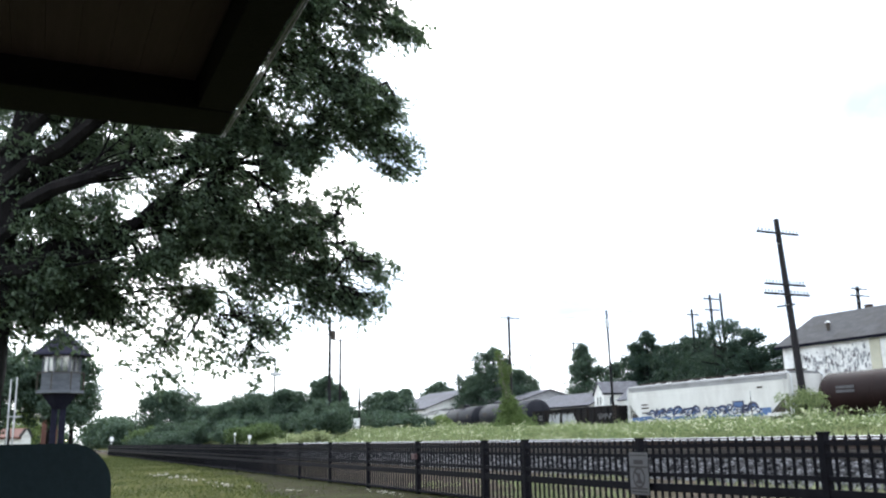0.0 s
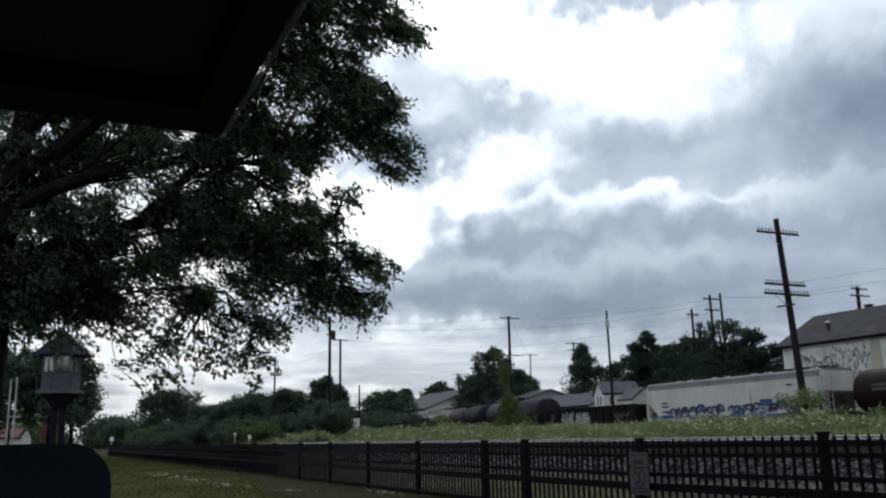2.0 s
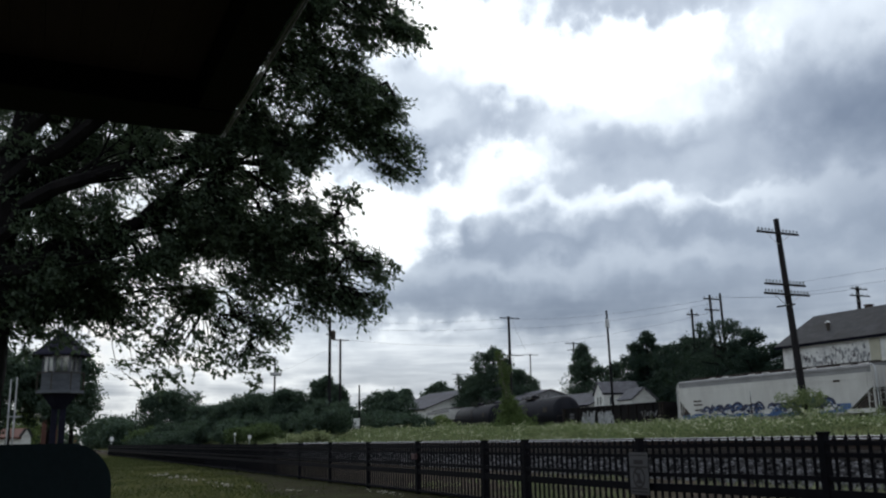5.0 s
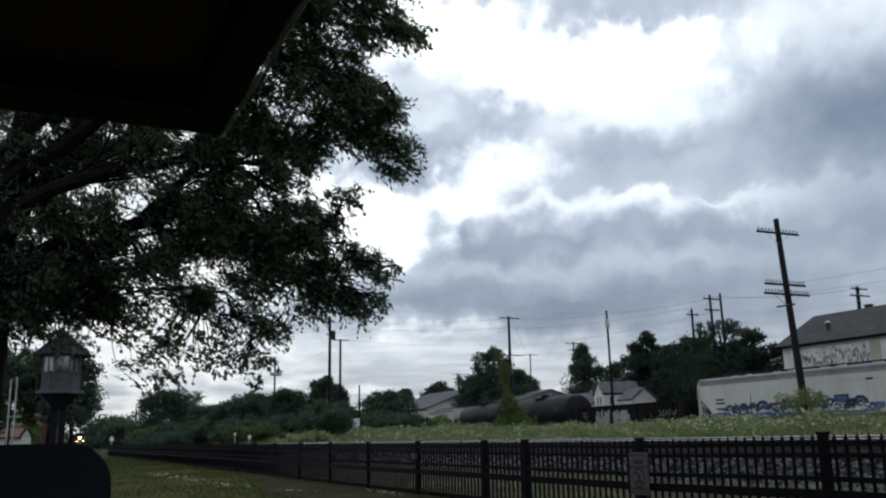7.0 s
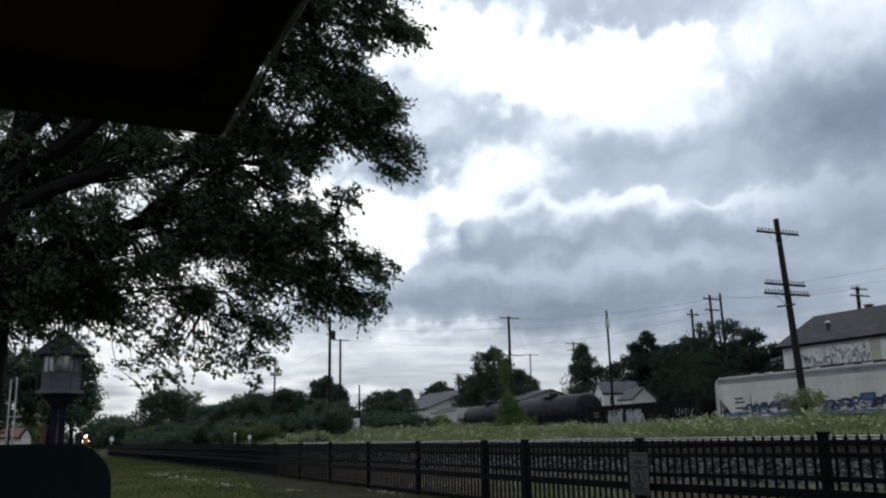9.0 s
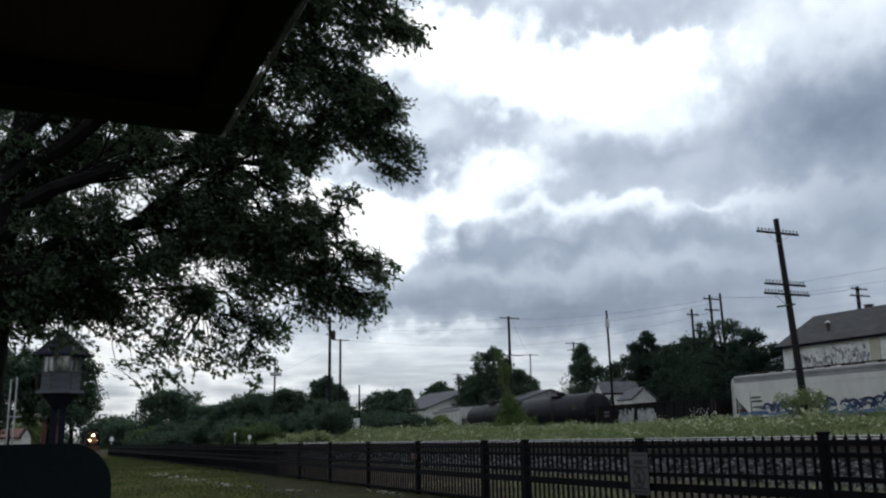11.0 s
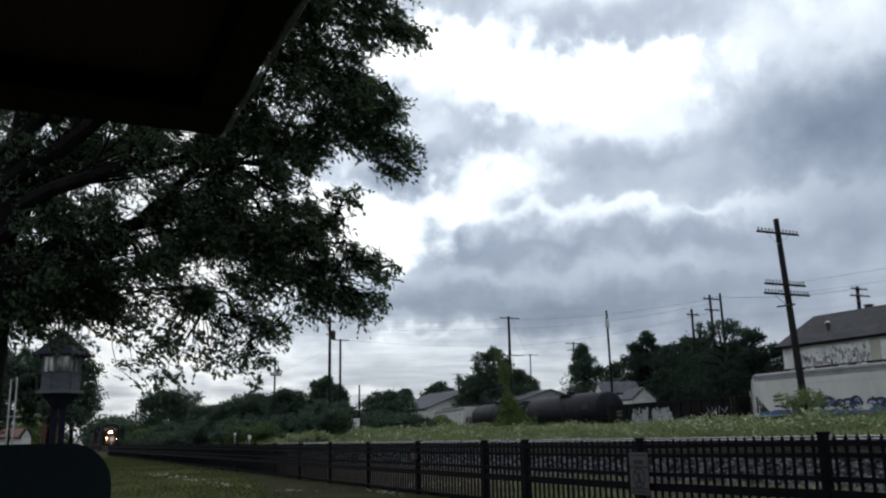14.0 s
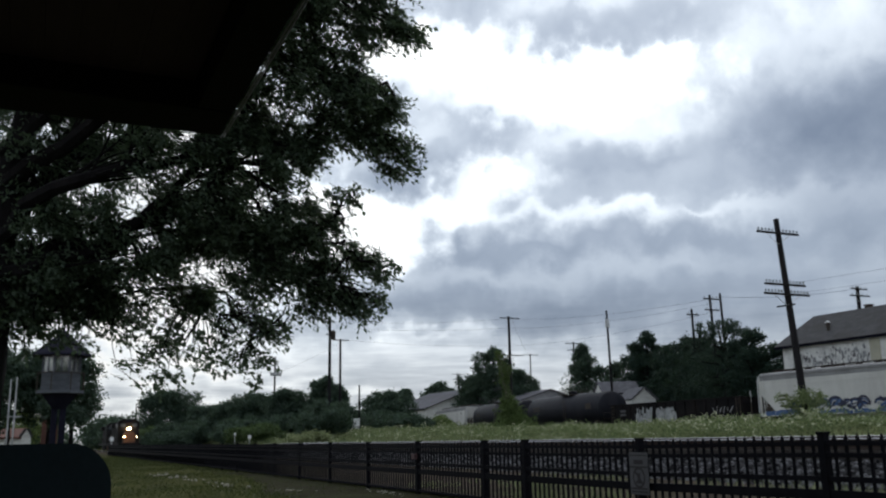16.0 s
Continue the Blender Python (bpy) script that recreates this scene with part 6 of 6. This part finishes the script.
def gondola(L=17.0):
    root = empty("gondola_car", pose(0, 0, 0), "rusty black ribbed gondola car with pale graffiti", "freight car", "freight cars")
    h, w, z0, z1 = L / 2 - 0.3, 1.5, 1.0, 2.55
    for sgn in (-1, 1):
        part("side", box(B(), (0, sgn * (w - 0.03), (z0 + z1) / 2), (2 * h, 0.06, z1 - z0)), M["gondola"], root)
        part("top_chord", box(B(), (0, sgn * w, z1 - 0.02), (2 * h + 0.1, 0.16, 0.14), bevel=0.01), M["gondola"], root)
        part("side_sill", box(B(), (0, sgn * w, z0), (2 * h, 0.14, 0.2), bevel=0.01), M["gondola"], root)
        for k in range(14):
            part("rib", box(B(), (-h + 0.4 + k * (2 * h - 0.8) / 13, sgn * (w + 0.05), (z0 + z1) / 2), (0.14, 0.12, z1 - z0 - 0.1)), M["gondola"], root)
        part("end_wall", box(B(), (sgn * (h - 0.03), 0, (z0 + z1) / 2), (0.08, 2 * w - 0.12, z1 - z0)), M["gondola"], root)
        part("end_rib", box(B(), (sgn * (h + 0.06), 0, z1 - 0.5), (0.1, 2 * w - 0.2, 0.14)), M["gondola"], root)
        ladder(root, sgn * (h - 0.35), -w - 0.13, 0.8, z1, "x", M["truck"])
        bogie(root, sgn * (h - 2.0))
    part("floor", box(B(), (0, 0, z0), (2 * h - 0.2, 2 * w - 0.2, 0.1)), M["gondola"], root)
    couplers(root, h)
    pr = random.Random(4)
    for a, b in ((-4.5, -2.3), (-1.7, 0.75)):
        k, x = 0, a
        while x < b:
            wd = pr.uniform(0.12, 0.34)
            hi = pr.uniform(2.1, 2.32) if k % 2 else pr.uniform(1.7, 2.05)
            bm = box(B(), (0, 0, 0), (wd, 0.01, hi - 1.02), pose(x + wd / 2, -w - 0.115 - (k % 3) * 0.003, (hi + 1.02) / 2, 0, pr.uniform(-11, 11), 0))
            part("graffiti_letter", bm, M["spray_grey"], root, "pale block letter in spray paint")
            x += wd * pr.uniform(0.75, 1.12)
            k += 1
        for k in range(5):
            bm = box(B(), (0, 0, 0), (0.05, 0.012, pr.uniform(0.2, 0.7)), pose(pr.uniform(a + 0.2, b - 0.2), -w - 0.13, pr.uniform(1.3, 1.8), 0, pr.uniform(-40, 40), 0))
            part("graffiti_line", bm, M["gondola"], root, "dark line in the lettering")
    for k in range(6):
        x = 5.2 + k * 0.38
        part("graffiti", box(B(), (0, 0, 0), (pr.uniform(0.035, 0.07), 0.01, pr.uniform(0.25, 0.6)), pose(x, -w - 0.115, 1.7, 0, pr.uniform(-45, 45), 0)), M["grey_board"], root)
    for x, z in ((-6.3, 2.0), (-6.3, 1.7)):
        part("lettering_bar", box(B(), (x, -w - 0.12, z), (0.8, 0.012, 0.2)), M["sign"], root)
    return root


# ---- the locomotive on the near track ----
def locomotive():
    root = empty("locomotive", pose(0, 0, 0), "dark diesel freight locomotive with glowing headlights", "locomotive", "locomotives")
    part("frame", box(B(), (-11, 0, 1.25), (22.0, 3.05, 0.35), bevel=0.03), M["loco"], root)
    bm = B()
    prism(bm, [(-0.78, 1.43), (0.78, 1.43), (0.78, 2.6), (0.5, 2.95), (-0.5, 2.95), (-0.78, 2.6)], "x", -2.9, -1.1)
    part("nose", bm, M["loco_nose"], root, "low nose with the lamps' orange glow in its colour")
    bm = B()
    prism(bm, [(-1.5, 1.43), (1.5, 1.43), (1.5, 4.25), (1.3, 4.62), (0.8, 4.85), (-0.8, 4.85), (-1.3, 4.62), (-1.5, 4.25)], "x", -5.4, -2.9)
    cab = part("cab", bm, M["loco"], root)
    for sy in (-0.8, 0.8):
        part("windscreen", box(B(), (-2.88, sy, 3.95), (0.04, 0.7, 0.5)), M["glass"], cab)
        part("side_window", box(B(), (-4.1, sy * 1.9, 3.8), (1.0, 0.04, 0.6)), M["glass"], cab)
    bm = B()
    prism(bm, [(-0.95, 1.43), (0.95, 1.43), (0.95, 4.0), (0.7, 4.5), (-0.7, 4.5), (-0.95, 4.0)], "x", -21.0, -5.4)
    hood = part("long_hood", bm, M["loco"], root)
    for k in range(9):
        part("hood_door", box(B(), (-7.0 - k * 1.5, -0.965, 2.6), (1.3, 0.03, 1.9)), M["loco"], hood)
    for x in (-9, -12, -18.5):
        bm = B()
        tube(bm, (x, 0, 4.5), (x, 0, 4.75), 0.6, 0.55, 16)
        part("fan", bm, M["loco"], root)
    part("radiator", box(B(), (-18.5, 0, 4.1), (4.2, 2.7, 0.6), bevel=0.03), M["loco"], root)
    part("pilot", box(B(), (-0.35, 0, 0.7), (0.3, 2.9, 0.9), bevel=0.04), M["loco_nose"], root, "pilot plate with the lamps' orange glow in its colour")
    part("fuel_tank", box(B(), (-11, 0, 0.75), (6.0, 2.6, 0.8), bevel=0.15), M["loco"], root)
    bm = B()
    for sy in (-1.45, 1.45):
        for k in range(12):
            tube(bm, (-0.6 - k * 1.85, sy, 1.4), (-0.6 - k * 1.85, sy, 2.4), 0.02, 0.02, 5)
        tube(bm, (-0.6, sy, 2.4), (-21.4, sy, 2.4), 0.02, 0.02, 5)
    part("handrail", bm, M["truck"], root)
    for x in (-4.6, -17.4):
        bogie(root, x)
        WHEELS[-1]["still"] = WHEELS[-2]["still"] = True
    bm = B()
    box(bm, (-2.84, 0, 4.5), (0.12, 0.75, 0.3), bevel=0.03)
    part("number_board", bm, M["beam"], root)
    return root


def loco_lights(root):
    for y, z, r in ((-0.13, 3.42, 0.11), (0.13, 3.48, 0.14), (-0.75, 2.3, 0.08), (0.95, 2.3, 0.06)):
        bm = B()
        x = -2.70 if z > 3 else -0.55
        tube(bm, (x, y, z), (x + 0.12, y, z), r, r, 16)
        part("headlight" if z > 3 else "ditch_light", bm, M["headlight"], root, "glowing warm white lamp")


hopper_a = covered_hopper()
brown_tank = tank_car(16.4, "tank_brown", "oxide brown tank car with white stencilled bars", 1.38)
gon = gondola()
tank_a = tank_car()
tank_b = tank_car(label="second black tank car, greyed with dust")
hopper_b = covered_hopper(sprayed=False)
loco_lead = locomotive()
loco_mate = copy_thing(loco_lead, pose(0, 0, 0))
tagged(loco_mate, "second dark diesel locomotive coupled behind the first")
loco_lights(loco_lead)

# rightmost end of each car on the path when the clip begins, and its length
CARS = [(brown_tank, -27.1, 16.7), (hopper_a, -44.79, 18.6), (gon, -64.6, 17.0), (tank_a, -82.5, 16.4), (tank_b, -100.4, 16.4), (hopper_b, -118.2, 18.6)]
ROLL = [(0, 0), (2, 2.70), (4, 5.32), (6.5, 8.54), (9, 11.1), (11.5, 13.2), (13, 14.28), (14.5, 15.0), (16, 15.35)]


def rolled(t):
    return float(np.interp(t, [a for a, _ in ROLL], [b for _, b in ROLL]))


def motions():
    # cloud drift
    walk(clouds, [(t, pose(-12.4 * (t - 8), 3.3 * (t - 8), 0)) for t in range(0, 17, 2)])
    # the hanging shoots stir in the breeze
    pr = random.Random(2)
    walk(swaying, [(t, pose(0, 0, 0, pr.uniform(-0.12, 0.12), pr.uniform(-0.12, 0.12), pr.uniform(-0.1, 0.1))) for t in np.linspace(0, 16, 17)])
    # freight cars roll to the right and slow
    for car, front, length in CARS:
        rows = []
        for t, d in ROLL:
            a, _ = far_path(front + d - 2.6)
            b, _ = far_path(front + d - length + 2.6)
            c = (a + b) / 2
            rows.append((t, pose(c.x, c.y, c.z, 0, 0, math.degrees(math.atan2(a.y - b.y, a.x - b.x)))))
        walk(car, rows)
    # wheels turn as far as the cars roll
    for wh in WHEELS:
        if wh.parent.parent in (loco_lead, loco_mate):
            continue
        x, _, z = wh.matrix_basis.translation
        rows = [(t, pose(x, 0, z, 0, math.degrees(rolled(t) / 0.44), 0)) for t in np.linspace(0, 16, 33)]
        walk(wh, rows)
    # locomotives come up the near track
    for unit, behind in ((loco_lead, 0.0), (loco_mate, 22.6)):
        rows = []
        for t in (0, 3, 6, 9, 11, 12, 13, 14, 15, 16):
            x = -137.0 - 17.6 * (16 - t) - behind
            rows.append((t, pose(x, NEAR_Y, float(near_rail_z(x - 8)))))
        walk(unit, rows)


motions()
